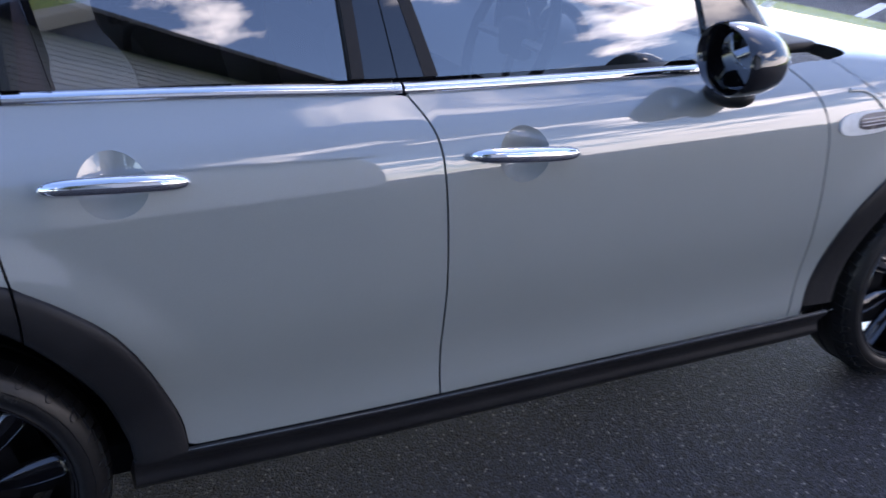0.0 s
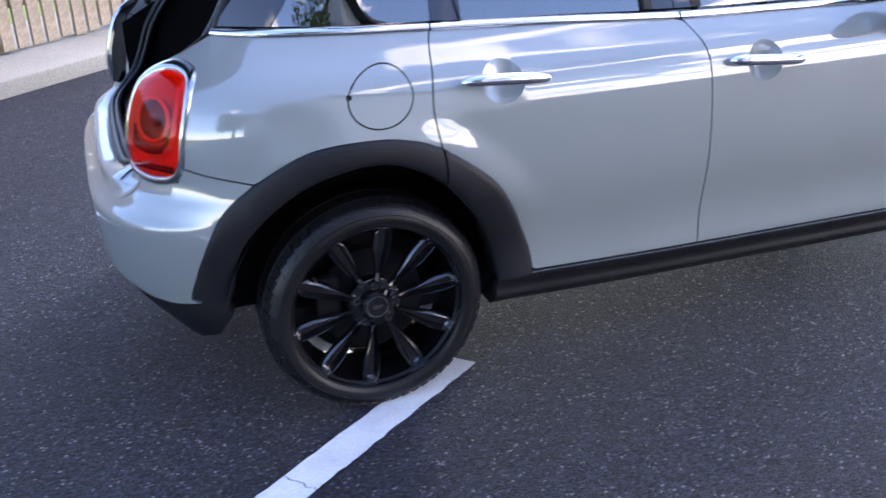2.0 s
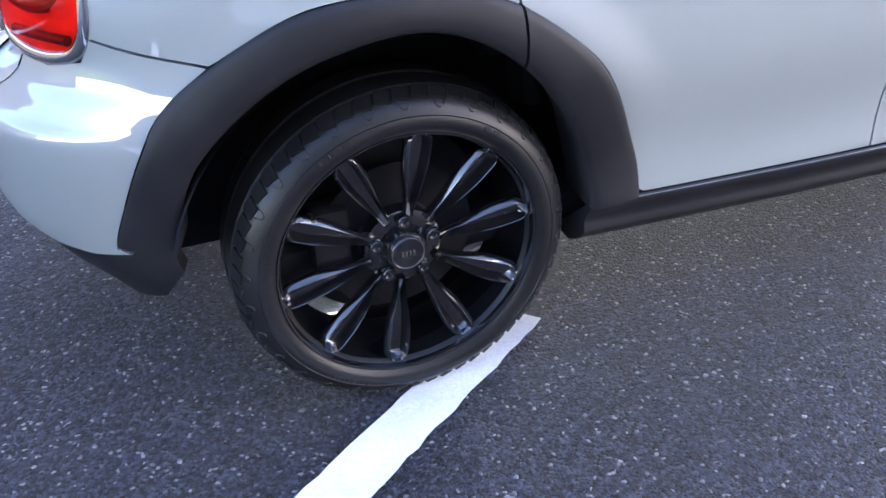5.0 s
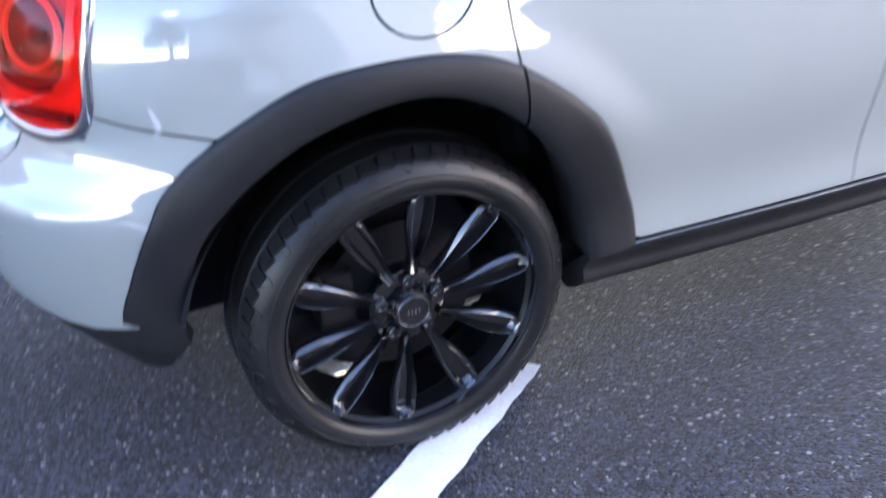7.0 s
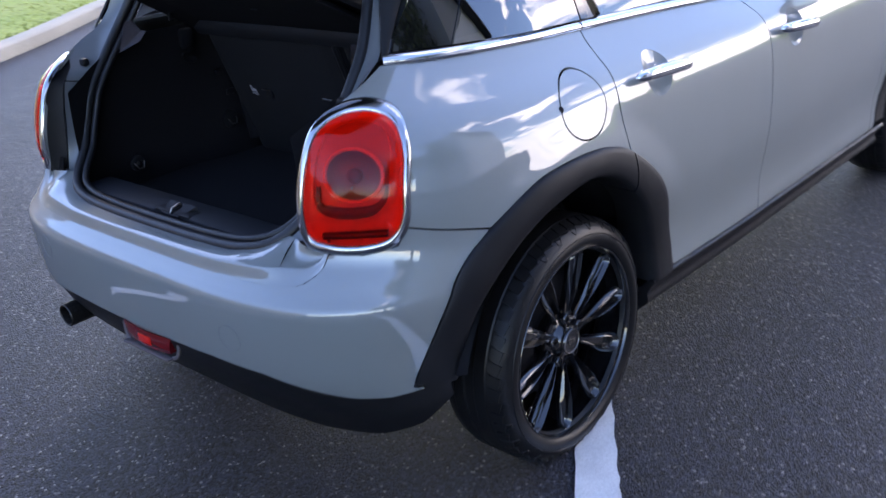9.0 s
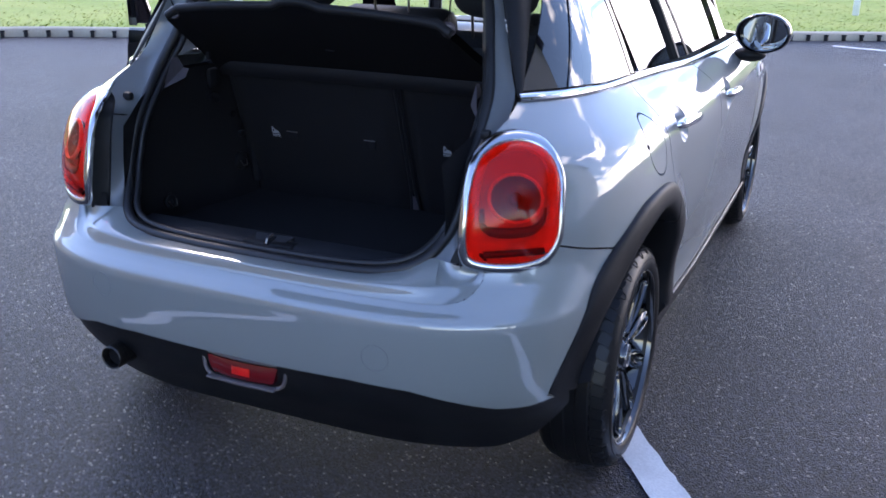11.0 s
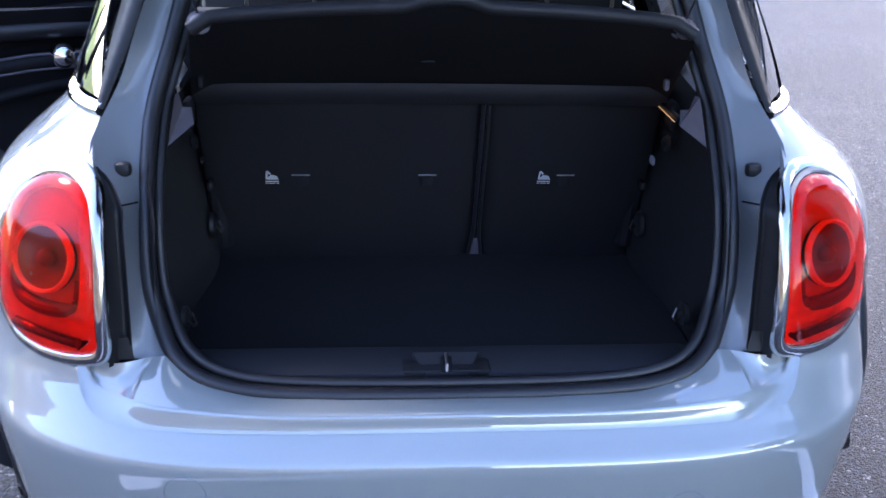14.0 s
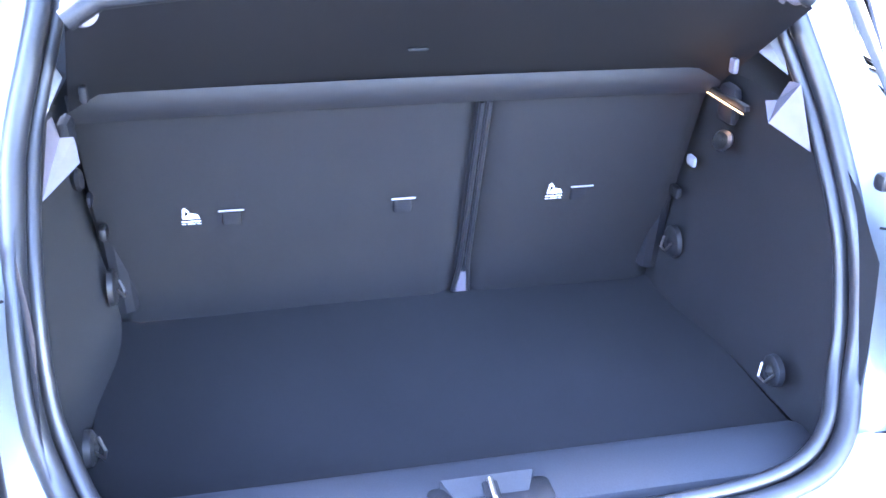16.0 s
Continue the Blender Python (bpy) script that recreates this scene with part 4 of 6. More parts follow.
mesh("windscreen", *sheet(screen_point, 20, 10), CLEAR, car, label="clear windscreen")
for s in (-1, 1):
    part("front_pillar", tube([screen_point(s, t / 8) + Vector((0, s * .015, 0)) for t in range(9)], .034, seg=12), GLOSS, car)


def roof_point(s, t):
    x = 1.79 - 2.0 * t
    y = (.555 - .10 * t) * s
    return Vector((x, y, 1.425 - .035 * abs(s) ** 3 - .05 * (t - .35) ** 2 * (2 if t > .35 else .4)))


mesh("roof", *sheet(roof_point, 24, 24), PAINT, car, label="grey steel roof")
mesh("roof_lining", *sheet(lambda s, t: roof_point(s, t) - Vector((0, 0, .035)), 12, 12), BLUEISH, car)
for m in (False, True):
    part("roof_rail", tube([greenhouse(x, TOP + .025) for x in np.linspace(-.10, 1.70, 20)], .022, seg=10), GLOSS, car, mirror=m)
    # quarter window behind the rear door, with its chrome strip and the black rear pillar
    strip(-.325, .213, car, m)
    pane("quarter_glass", [bz(-.183), bz(-.1), bz(.219), (.235, 1.25), (.262, 1.36), (.262, TOP), (.027, TOP)], GLASS, car, -.002, m, label="dark tinted quarter window")
    pane("pillar_panel", [bz(-.318), bz(-.25), bz(-.184), (.026, TOP), (-.065, TOP), (-.165, 1.25), (-.245, 1.15)], GLOSS, car, -.002, m, label="gloss black rear pillar panel")
    pane("quarter_bar", [bz(-.188), bz(-.181), (.030, TOP), (.023, TOP)], GLOSS, car, .001, m)


# ---- boot opening: painted surround, black gutter, rubber seal ----
RING = [(0, .657), (-.20, .659), (-.34, .668), (-.42, .692), (-.460, .738), (-.480, .80), (-.486, .90), (-.487, 1.0), (-.481, 1.06), (-.457, 1.15), (-.430, 1.25), (-.39, 1.33), (-.22, 1.365), (0, 1.372)]
ring_half = spline(RING, 6)
ring_pts = ring_half + [Vector((-p.x, p.y)) for p in reversed(ring_half[1:-1])]
ring3 = [Vector((RING_X(p.y) + .006, p.x, p.y)) for p in ring_pts]
seal = part("boot_seal", tube(ring3, .0135, True, 12), RUBBER, car, "black rubber boot seal", angle=80)
part("seal_lip", tube([p + Vector((.018, -p.y * .035, (1.0 - p.z) * .035)) for p in ring3], .009, True, 10), RUBBER, seal, angle=80)
SUR = [  # height, ring y, outer y, outer x
    (.640, .33, .490, -.545), (.690, .430, .502, -.528), (.735, .465, .504, -.517), (.80, .482, .505, -.505), (.90, .487, .506, -.488), (.937, .487, .508, -.475), (.965, .487, .530, -.440), (1.0, .486, .566, -.415),
    (1.03, .484, .563, -.365), (1.05, .482, .556, -.328), (1.09, .474, .537, -.297), (1.15, .457, .517, -.272), (1.25, .430, .483, -.232), (1.345, .395, .450, -.195), (1.385, .380, .438, -.178)]
for m in (False, True):
    V, F = [], []
    cols = 9
    hs = [table([(r[0], r[i]) for r in SUR]) for i in (1, 2, 3)]
    zs = np.linspace(.694, 1.385, 42)
    for z in zs:
        yi, yo, xo = (h(z) for h in hs)
        xi = RING_X(z) + .004
        for c in range(cols):
            t = c / (cols - 1)
            dent_in = .010 * math.sin(t * math.pi)
            V.append((xi + (xo - xi) * t ** 1.4 + dent_in, -(yi + (yo - yi) * t), z))
    for i in range(len(zs) - 1):
        for c in range(cols - 1):
            F.append((i * cols + c, (i + 1) * cols + c, (i + 1) * cols + c + 1, i * cols + c + 1))
    # the surround is body-coloured; its darker paint carries the tailgate's shade
    sur = mesh("boot_surround", V, F, PAINT_SHADED, car, mirror=m)
    V, F, zz = [], [], np.linspace(.700, .984, 28)
    for z in zz:
        yi, yo, xo = (h(z) for h in hs)
        edge_ = skin(*on_tail(-(yo + .020), z))
        V += [(xo - .003, -(yo - .002), z), (xo - .004, -(yo + .001), z), (xo + .006, -(yo + .005), z), (xo + .004, -(yo + .014), z), (edge_.x + .016, -(yo + .018), z), (edge_.x + .006, -(yo + .026), z)]
    for i in range(len(zz) - 1):
        for c in range(5):
            F.append((i * 6 + c, (i + 1) * 6 + c, (i + 1) * 6 + c + 1, i * 6 + c + 1))
    foot, k = skin(*on_tail(-.584, .703)), len(V)
    V += [(-.546, -.494, .7035), (foot.x + .005, -.584, .7035), (foot.x + .008, -.580, .735), (-.532, -.504, .735)]
    F.append((k, k + 1, k + 2, k + 3))
    mesh("gutter_strip", V, F, PLASTIC, sur, mirror=m)
    edge_l = [(-.322, .560, 1.05), (-.272, .519, 1.15), (-.232, .485, 1.25), (-.178, .440, 1.385)]
    edge_r = [(-.316, .571, 1.05), (-.246, .553, 1.15), (-.166, .531, 1.25), (-.062, .505, 1.385)]
    V, F = [], []
    for (xa, ya, za), (xb, yb, zb) in zip(spline([Vector(q) for q in edge_l], 6), spline([Vector(q) for q in edge_r], 6)):
        V += [(xa, -ya, za), (xa - .004, -ya - .006, za), (xb - .006, -yb - .002, zb), (xb, -yb, zb)]
    for i in range(len(V) // 4 - 1):
        for c in range(3):
            F.append((i * 4 + c, i * 4 + c + 1, i * 4 + c + 5, i * 4 + c + 4)[::-1])
    mesh("rear_pillar_cover", V, F, PLASTIC, sur, mirror=m)
    bp = box((.022, .026, .024), (-.405, -.517, .972), .008)
    part("buffer_plug", bp, PLASTIC, sur, mirror=m)
    part("surround_seam", tube([(-.447, -.489, .931), (-.462, -.50, .933), (-.477, -.508, .936)], .0016, seg=6), DARK, sur, mirror=m)

# ---- tail lamps ----
def tail_lamp(mirror):
    out, c = lamp_line, lamp_mid
    at = lambda s, k: c + (out[k] - c) * s
    n = len(out)

    def dome(s, h, k):
        p = at(s, k)
        return skin(p.x, p.y) + outward(p.x, p.y) * h

    def rings(spec):
        V, F = [], []
        for s, h in spec:
            V += [dome(s, h, k) for k in range(n)]
        for r in range(len(spec) - 1):
            for k in range(n):
                F.append((r * n + k, (r + 1) * n + k, (r + 1) * n + (k + 1) % n, r * n + (k + 1) % n))
        return V, F
    lamp = mesh("tail_lamp", *rings([(1.0, -.004), (.992, .0015), (.972, .005), (.93, .0075), (.88, .0075), (.852, .005), (.845, -.004)]), LAMP_CHROME, car, True, None, mirror, "red tail lamp in a broad chrome ring")
    # red outer lens with an opening for the round bowl
    top = Vector((c.x, c.y + .026))
    inner = lambda k: top + Vector(((out[k].x - c.x) * .66, (out[k].y - c.y) * .60))

    def blend(spec):
        V, F = [], []
        for s, q, h in spec:
            for k in range(n):
                p = at(s, k).lerp(inner(k), q)
                V.append(skin(p.x, p.y) + outward(p.x, p.y) * h)
        for r in range(len(spec) - 1):
            for k in range(n):
                F.append((r * n + k, (r + 1) * n + k, (r + 1) * n + (k + 1) % n, r * n + (k + 1) % n))
        return V, F
    mesh("lamp_housing", *blend([(.85, 0, .004), (.84, 0, -.006), (.82, .1, -.014), (.8, .55, -.015), (.8, .92, -.008), (.8, 1.0, .003), (.8, 1.06, .005), (.8, 1.12, -.004)]), LAMP_SILVER, lamp, True, None, mirror, "", 60)
    mesh("lens", *rings([(.852, .0), (.846, .005), (.82, .008), (.74, .010), (.6, .0115), (.3, .0125), (.02, .013)]), RED_GLASS, lamp, True, None, mirror, "glossy red lens")
    cc = top + Vector((.0, -.004))

    def bowl_mesh(spec_):
        """Rings that change from the lens opening to a circle."""
        V, F = [], []
        for q, r, h in spec_:
            for k in range(n):
                o = inner(k) - cc
                d = o.normalized()
                p = cc + o * (1 - q) + Vector((d.x * .050, d.y * .050)) * q * r
                V.append(skin(p.x, p.y) + outward(p.x, p.y) * h)
        for r in range(len(spec_) - 1):
            for k in range(n):
                F.append((r * n + k, (r + 1) * n + k, (r + 1) * n + (k + 1) % n, r * n + (k + 1) % n))
        return V, F
    mesh("bezel", *bowl_mesh([(0, 1, -.004), (.5, 1, -.010), (1, 1.06, -.012)]), LAMP_MID, lamp, True, None, mirror, "", 40)
    mesh("light_bowl", *bowl_mesh([(1, 1.0, .002), (1, .93, -.002), (1, .8, -.010), (1, .6, -.016), (1, .35, -.019), (1, .02, -.020)]), LAMP_DARK, lamp, True, None, mirror, "round lamp reflector", 40)
    mesh("light_ring", *bowl_mesh([(1, 1.08, -.004), (1, 1.05, .004), (1, 1.0, .006), (1, .95, .004), (1, .93, -.004)]), LAMP_SILVER, lamp, True, None, mirror)
    low_ = sorted((k for k in range(n) if inner(k).y < cc.y - .022), key=lambda k: inner(k).x)
    part("lamp_shade", tube([skin(*q) + outward(*q) * -.002 for q in [cc + (inner(k) - cc) * .90 for k in low_]], lambda t: .0022 + .010 * math.sin(t * math.pi), seg=10), LAMP_DARK, lamp, mirror=mirror)
    bulb_ = bmesh.new()
    bmesh.ops.create_uvsphere(bulb_, u_segments=14, v_segments=10, radius=.016)
    bmesh.ops.transform(bulb_, matrix=Matrix.Translation(skin(cc.x, cc.y) + outward(cc.x, cc.y) * -.014), verts=bulb_.verts)
    part("bulb_cover", bulb_, LAMP_DARK, lamp, mirror=mirror)
    pts = [skin(*q) + outward(*q) * .001 for q in [(c.x + .052 - .0125 * i, .742 - .00008 * i * i) for i in range(10)]]
    part("reversing_strip", tube(pts, .0085, seg=12), SMOKE, lamp, "smoked reversing light", mirror=mirror)
    return lamp


tail_lamp(False)
tail_lamp(True)


# ---- sills ----
for m in (False, True):
    V, F, n = [], [], 40
    prof = [(0.0, .002), (-.004, .010), (-.010, .011), (-.026, .003), (-.046, -.002), (-.056, .002), (-.064, .007), (-.072, .008), (-.082, .003), (-.104, -.014), (-.124, -.04), (-.13, -.10)]
    for i in range(n + 1):
        x = .350 + (2.173 - .350) * i / n
        for dz, h in prof:
            z = sill_z(x) + dz
            V.append(skin(x, z) * 1.0 + outward(x, z) * h)
    k = len(prof)
    for i in range(n):
        for j in range(k - 1):
            F.append((i * k + j, (i + 1) * k + j, (i + 1) * k + j + 1, i * k + j + 1)[::-1])
    F += [list(range(k)), [n * k + j for j in range(k)][::-1]]
    mesh("sill_cover", V, F, PLASTIC, car, True, None, m, "black plastic sill cover", 40)
    part("sill_trim", tube([skin(.37 + i * .0457, sill_z(.37 + i * .0457) - .003) + Vector((0, -.0075, 0)) for i in range(41)], .0007, seg=6), PAINT_SHADED, car, mirror=m)
part("floor_pan", box((3.0, 1.44, .08), (1.25, 0, .27), .02), DARK, car)
part("fuel_tank", box((.9, 1.0, .10), (-.05, 0, .27), .03), DARK, car)
part("spare_well", box((.35, .9, .14), (-.38, 0, .31), .04), DARK, car)
for x0 in (0, 2.567):
    for m in (False, True):
        bm = bmesh.new()
        arc = [math.radians(a) for a in range(-8, 184, 6)]
        R_, C_ = .405, (x0, .308)
        lo, hi = [], []
        for a in arc:
            lo.append(bm.verts.new((C_[0] + R_ * math.cos(a), -.80 if .2 < a < 2.9 else -.70, C_[1] + R_ * math.sin(a) * .99)))
            hi.append(bm.verts.new((C_[0] + R_ * math.cos(a), -.50, C_[1] + R_ * math.sin(a) * .99)))
        for i in range(len(arc) - 1):
            bm.faces.new((lo[i], lo[i + 1], hi[i + 1], hi[i]))
        bm.faces.new(hi)
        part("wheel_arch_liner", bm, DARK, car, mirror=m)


# ---- wheels ----
def wheel_parts(parent):
    W2 = .1025
    R = .308
    prof = [(.232, -.072), (.238, -.086), (.246, -.0945), (.254, -.0995), (.262, -.1015), (.270, -.1005), (.280, -.0970), (.290, -.0910), (.298, -.0835), (.304, -.074), (.3065, -.06)]
    body = prof + [(R, -.055), (R, .055)] + [(r, -y) for r, y in reversed(prof)]
    tyre = part("tyre", lathe(body, 96), TYRE, parent, "black road tyre", angle=40)
    # tread blocks at the shoulder, with a moulded scallop below every second gap
    bm = bmesh.new()
    n = 60
    for i in range(n):
        a = i * math.tau / n
        for sgn in (-1,):
            q = bmesh.ops.create_cube(bm, size=1)["verts"]
            M = Matrix.Rotation(-a, 4, "Y") @ Matrix.Translation((R - .0028, sgn * .068, 0)) @ Matrix.Rotation(sgn * .30, 4, "Z") @ Matrix.Rotation(sgn * .25, 4, "X") @ Matrix.Diagonal((.0055, .030, .0250, 1))
            bmesh.ops.transform(bm, matrix=M, verts=q)
    tagged(part("shoulder_tread", bm, TYRE, tyre, smooth=False), kind="stuff")
    V, F = [], []
    for i in range(30):
        a = (i + .5) * math.tau / 30
        loop = []
        for j in range(11):
            b = math.pi * (-.12 + 1.24 * j / 10)
            da, dr = .030 * math.cos(b), .296 - .012 * math.sin(b) + .004
            loop.append((dr, a + da))
        for dr, aa in loop:
            yy = -float(np.interp(dr, [.280, .290, .298, .304, .309], [.0975, .0915, .084, .0745, .058]))
            for wr, wy in ((-.0020, -.0002), (0, -.0022), (.0020, -.0002)):
                V.append(((dr + wr) * math.cos(aa), yy + wy, (dr + wr) * math.sin(aa)))
        k0 = i * 33
        for j in range(10):
            for c in range(2):
                F.append((k0 + j * 3 + c, k0 + j * 3 + c + 1, k0 + j * 3 + c + 4, k0 + j * 3 + c + 3))
    tagged(mesh("shoulder_scallop", V, F, TYRE, tyre), kind="stuff")
    # raised marks and a rubbing ring on the sidewall
    part("sidewall_ring", lathe([(.2745, -.0990), (.2755, -.1003), (.2765, -.0984)], 96), TYRE, tyre, angle=60)
    for a0, count, step_ in ((52, 6, 1.5), (112, 7, 2.0), (233, 8, 2.2), (318, 5, 1.8)):
        for q in range(count):
            a = radians(a0 + q * step_)
            part("sidewall_mark", box((.011, .0016, .0042), (0, 0, 0), .0006, Matrix(), 1) if q % 3 else box((.011, .0016, .0020), (0, 0, 0), .0006, Matrix(), 1), TYRE, tyre, smooth=False).matrix_local = Matrix.Rotation(-a, 4, "Y") @ Matrix.Translation((.2680, -.1006, 0))
    bm = lathe([(R + .001, -.050), (R + .004, -.046), (R + .004, -.016), (R + .001, -.012), (R + .001, .012), (R + .004, .016), (R + .004, .046), (R + .001, .05)], 96)
    part("tread_rib", bm, TYRE, tyre, angle=30)
    lip = [(.2430, -.088), (.2450, -.092), (.2430, -.0955), (.2395, -.0945), (.2370, -.088), (.2355, -.074), (.231, -.045), (.216, .0), (.205, .07), (.222, .09)]
    rim = part("rim", lathe(lip, 96), RIM, parent, "gloss black alloy rim", angle=50)
    # back sheet, disc and caliper are near black to paint the shade behind the spokes
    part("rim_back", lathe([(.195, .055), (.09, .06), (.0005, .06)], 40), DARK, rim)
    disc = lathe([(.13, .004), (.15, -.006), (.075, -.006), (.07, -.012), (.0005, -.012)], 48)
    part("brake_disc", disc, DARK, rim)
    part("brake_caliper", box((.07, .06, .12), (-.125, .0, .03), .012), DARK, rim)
    hub = lathe([(.072, -.015), (.075, -.038), (.073, -.046), (.066, -.048), (.047, -.048), (.042, -.056), (.038, -.067), (.034, -.067)], 60)
    part("hub", hub, RIM, rim, angle=50)
    cap = lathe([(.0335, -.062), (.0335, -.073), (.031, -.0755), (.027, -.0745), (.0005, -.076)], 40)
    capo = part("centre_cap", cap, RIM, rim, "black centre cap with a bright ring", angle=50)
    part("cap_ring", lathe([(.029, -.0738), (.0305, -.0775), (.032, -.0738)], 40), STEEL, capo, angle=60)
    for k in range(4):
        part("emblem_bar", box((.003, .002, .010), (-.0105 + k * .007, -.0765, 0), .0005), STEEL, capo, smooth=False)
    for i in range(5):
        a = math.radians(90 + 72 * i)
        x, z = .0575 * math.cos(a), .0575 * math.sin(a)
        b = lathe([(.0135, -.050), (.0135, -.0585), (.011, -.0615), (.0085, -.0615), (.0075, -.055), (.0005, -.055)], 18)
        bmesh.ops.transform(b, matrix=Matrix.Translation((x, -.002, z)), verts=b.verts)
        part("wheel_bolt", b, RIM, rim, angle=50)
    # ten leaf-shaped spokes: a raised edge all round a sunk trough
    V, F = [], []
    rs = np.concatenate([np.linspace(.066, .222, 16), [.227, .231, .2335, .235]])
    sec = [(-.55, .028), (-1.0, .019), (-1.0, .0095), (-.97, .008), (-.76, .0008), (-.71, .0), (-.66, .0015), (-.58, .013), (-.36, .020), (.36, .020), (.58, .013), (.66, .0015), (.71, .0), (.76, .0008), (.97, .008), (1.0, .0095), (1.0, .019), (.55, .028)]
    for r in rs:
        t = (r - .066) / .169
        q = min(1, t / .72)
        wd = (.0095 + .0165 * q * q * (3 - 2 * q)) * max(.40, 1 - max(0, (t - .90) / .10) ** 2.2) ** .5
        face = -.060 - .020 * t - .004 * math.sin(t * math.pi)
        sunk = min(1, .2 + t * 5, max(0.0, (1 - t) * 18))
        for s_, d in sec:
            inner_ = abs(s_) < .62 and d < .025
            V.append((r, face + (d * sunk if inner_ else d), s_ * wd))
    k = len(sec)
    for i in range(len(rs) - 1):
        for j in range(k - 1):
            F.append((i * k + j, i * k + j + 1, (i + 1) * k + j + 1, (i + 1) * k + j))
    F.append(list(range((len(rs) - 1) * k, len(rs) * k)))
    first = mesh("spoke", V, F, RIM, rim, angle=42)
    first.rotation_euler = (0, radians(98), 0)
    for i in range(1, 10):
        o = new("spoke", first.data)
        o.parent = rim
        o.rotation_euler = (0, radians(98 + 36 * i), 0)
    v = lathe([(.006, 0), (.006, -.022), (.004, -.026), (.0005, -.026)], 10)
    bmesh.ops.transform(v, matrix=Matrix.Translation((-.165, -.05, .105)), verts=v.verts)
    part("valve", v, STEEL, rim)


wheel = new("wheel")
wheel.parent = car
wheel_parts(wheel)
wheel.location = (0, -.728, .308)
for x, y in ((2.567, -.728), (0, .728), (2.567, .728)):
    w2 = new("wheel")
    w2.parent = car
    for o in list(wheel.children):
        c2 = new(o.name.split(".")[0], o.data); c2.parent = w2
        for key in o.keys():
            c2[key] = o[key]
        for q in o.children:
            c3 = new(q.name.split(".")[0], q.data); c3.parent = c2; c3.rotation_euler = q.rotation_euler
            for key in q.keys():
                c3[key] = q[key]
            for q2 in q.children:
                c4 = new(q2.name.split(".")[0], q2.data); c4.parent = c3
    w2.location = (x, y, .308)
    if y > 0:
        w2.rotation_euler = (0, 0, math.pi)


# ---- door mirrors ----
def door_mirror(mirror=False):
    M = Matrix.Translation((1.646, -.898, 1.045)) @ Matrix.Rotation(radians(-8), 4, "Z")
    prof = [(.80, .058), (.84, .0), (.90, -.022), (.96, -.028), (1.01, -.022), (1.02, .0), (.99, .03), (.90, .062), (.72, .086), (.45, .100), (.2, .106), (.005, .107)]
    bm = bmesh.new()
    k = 40
    rings_ = [[bm.verts.new(M @ Vector((d, r * .106 * math.cos(a), r * .077 * math.sin(a)))) for a in (i * math.tau / k for i in range(k))] for r, d in prof]
    for A_, B_ in zip(rings_, rings_[1:]):
        for i in range(k):
            bm.faces.new((A_[i], A_[(i + 1) % k], B_[(i + 1) % k], B_[i]))
    h = part("door_mirror", bm, GLOSS, car, "gloss black oval door mirror", angle=50, mirror=mirror)
    bm = bmesh.new()
    bm.faces.new([bm.verts.new(M @ Matrix.Translation((.040, 0, 0)) @ Matrix.Rotation(radians(-6), 4, "Y") @ Matrix.Rotation(radians(9), 4, "Z") @ Vector((0, .088 * math.cos(a), .064 * math.sin(a)))) for a in (i * math.tau / k for i in range(k))])
    part("mirror_glass", bm, MIRROR, h, mirror=mirror, smooth=False)
    ft = bmesh.new()
    bmesh.ops.create_uvsphere(ft, u_segments=24, v_segments=14, radius=1)
    bmesh.ops.transform(ft, matrix=Matrix.Translation((1.692, -.850, .955)) @ Matrix.Diagonal((.050, .064, .030, 1)), verts=ft.verts)
    part("mirror_foot", ft, PLASTIC, h, mirror=mirror, angle=80)
    part("mirror_stalk", tube([(1.690, -.855, .960), (1.680, -.885, .992)], lambda t: .040 - .004 * t, seg=16, squash=.8), GLOSS, h, mirror=mirror, angle=80)


door_mirror()


# ---- open tailgate ----
def gate_point(s, t, h=0.0):
    """Across -1..1, down its length 0..1, standing open."""
    d = 1.02 * t
    bow = GATE_BOW(t)
    y = (.52 + .14 * min(1, t / .5) - .015 * max(0, t - .8) * 5) * s
    base = Vector((-.20, 0, 1.40))
    dirv, nrm = Vector((-.905, 0, .425)), Vector((.425, 0, .905))
    return base + dirv * d + nrm * (bow * (1 - .35 * s * s) + h) + Vector((0, y, 0)) - dirv * .05 * s * s * t


def gate_sheet(h, s_in, t0, t1, flip):
    """One face of the tailgate, left open where the rear window sits."""
    V, F = sheet(lambda s, t: gate_point(s * s_in, t0 + (t1 - t0) * t, h), 20, 20)
    keep = []
    for f in F:
        c = [((f[0] // 21) + .5) / 20 * 2 - 1, t0 + (t1 - t0) * ((f[0] % 21) + .5) / 20]
        if not (abs(c[0] * s_in) < .80 and .07 < c[1] < .47):
            keep.append(f[::-1] if flip else f)
    return V, keep


GATE_BOW = table([(0, 0), (.22, .03), (.45, .02), (.60, .075), (.78, .10), (.95, .085), (1.0, .03)])
gate = mesh("tailgate", *gate_sheet(.03, 1.0, 0, 1, True), PAINT, car, label="grey tailgate standing open")
mesh("tailgate_lining", *gate_sheet(-.034, .95, .03, .95, False), TRIM, gate, label="dark inner lining")
mesh("rear_window", *sheet(lambda s, t: gate_point(s * .86, .05 + t * .46, .024), 12, 8), GLASS, gate, label="tinted rear window")
rimg = [gate_point(-1 + i / 10, 0) for i in range(21)] + [gate_point(1, i / 20) for i in range(1, 21)] + [gate_point(1 - i / 10, 1) for i in range(1, 21)] + [gate_point(-1, 1 - i / 20) for i in range(1, 20)]
part("tailgate_edge", tube(rimg, .035, True, 10), PAINT, gate, angle=80)


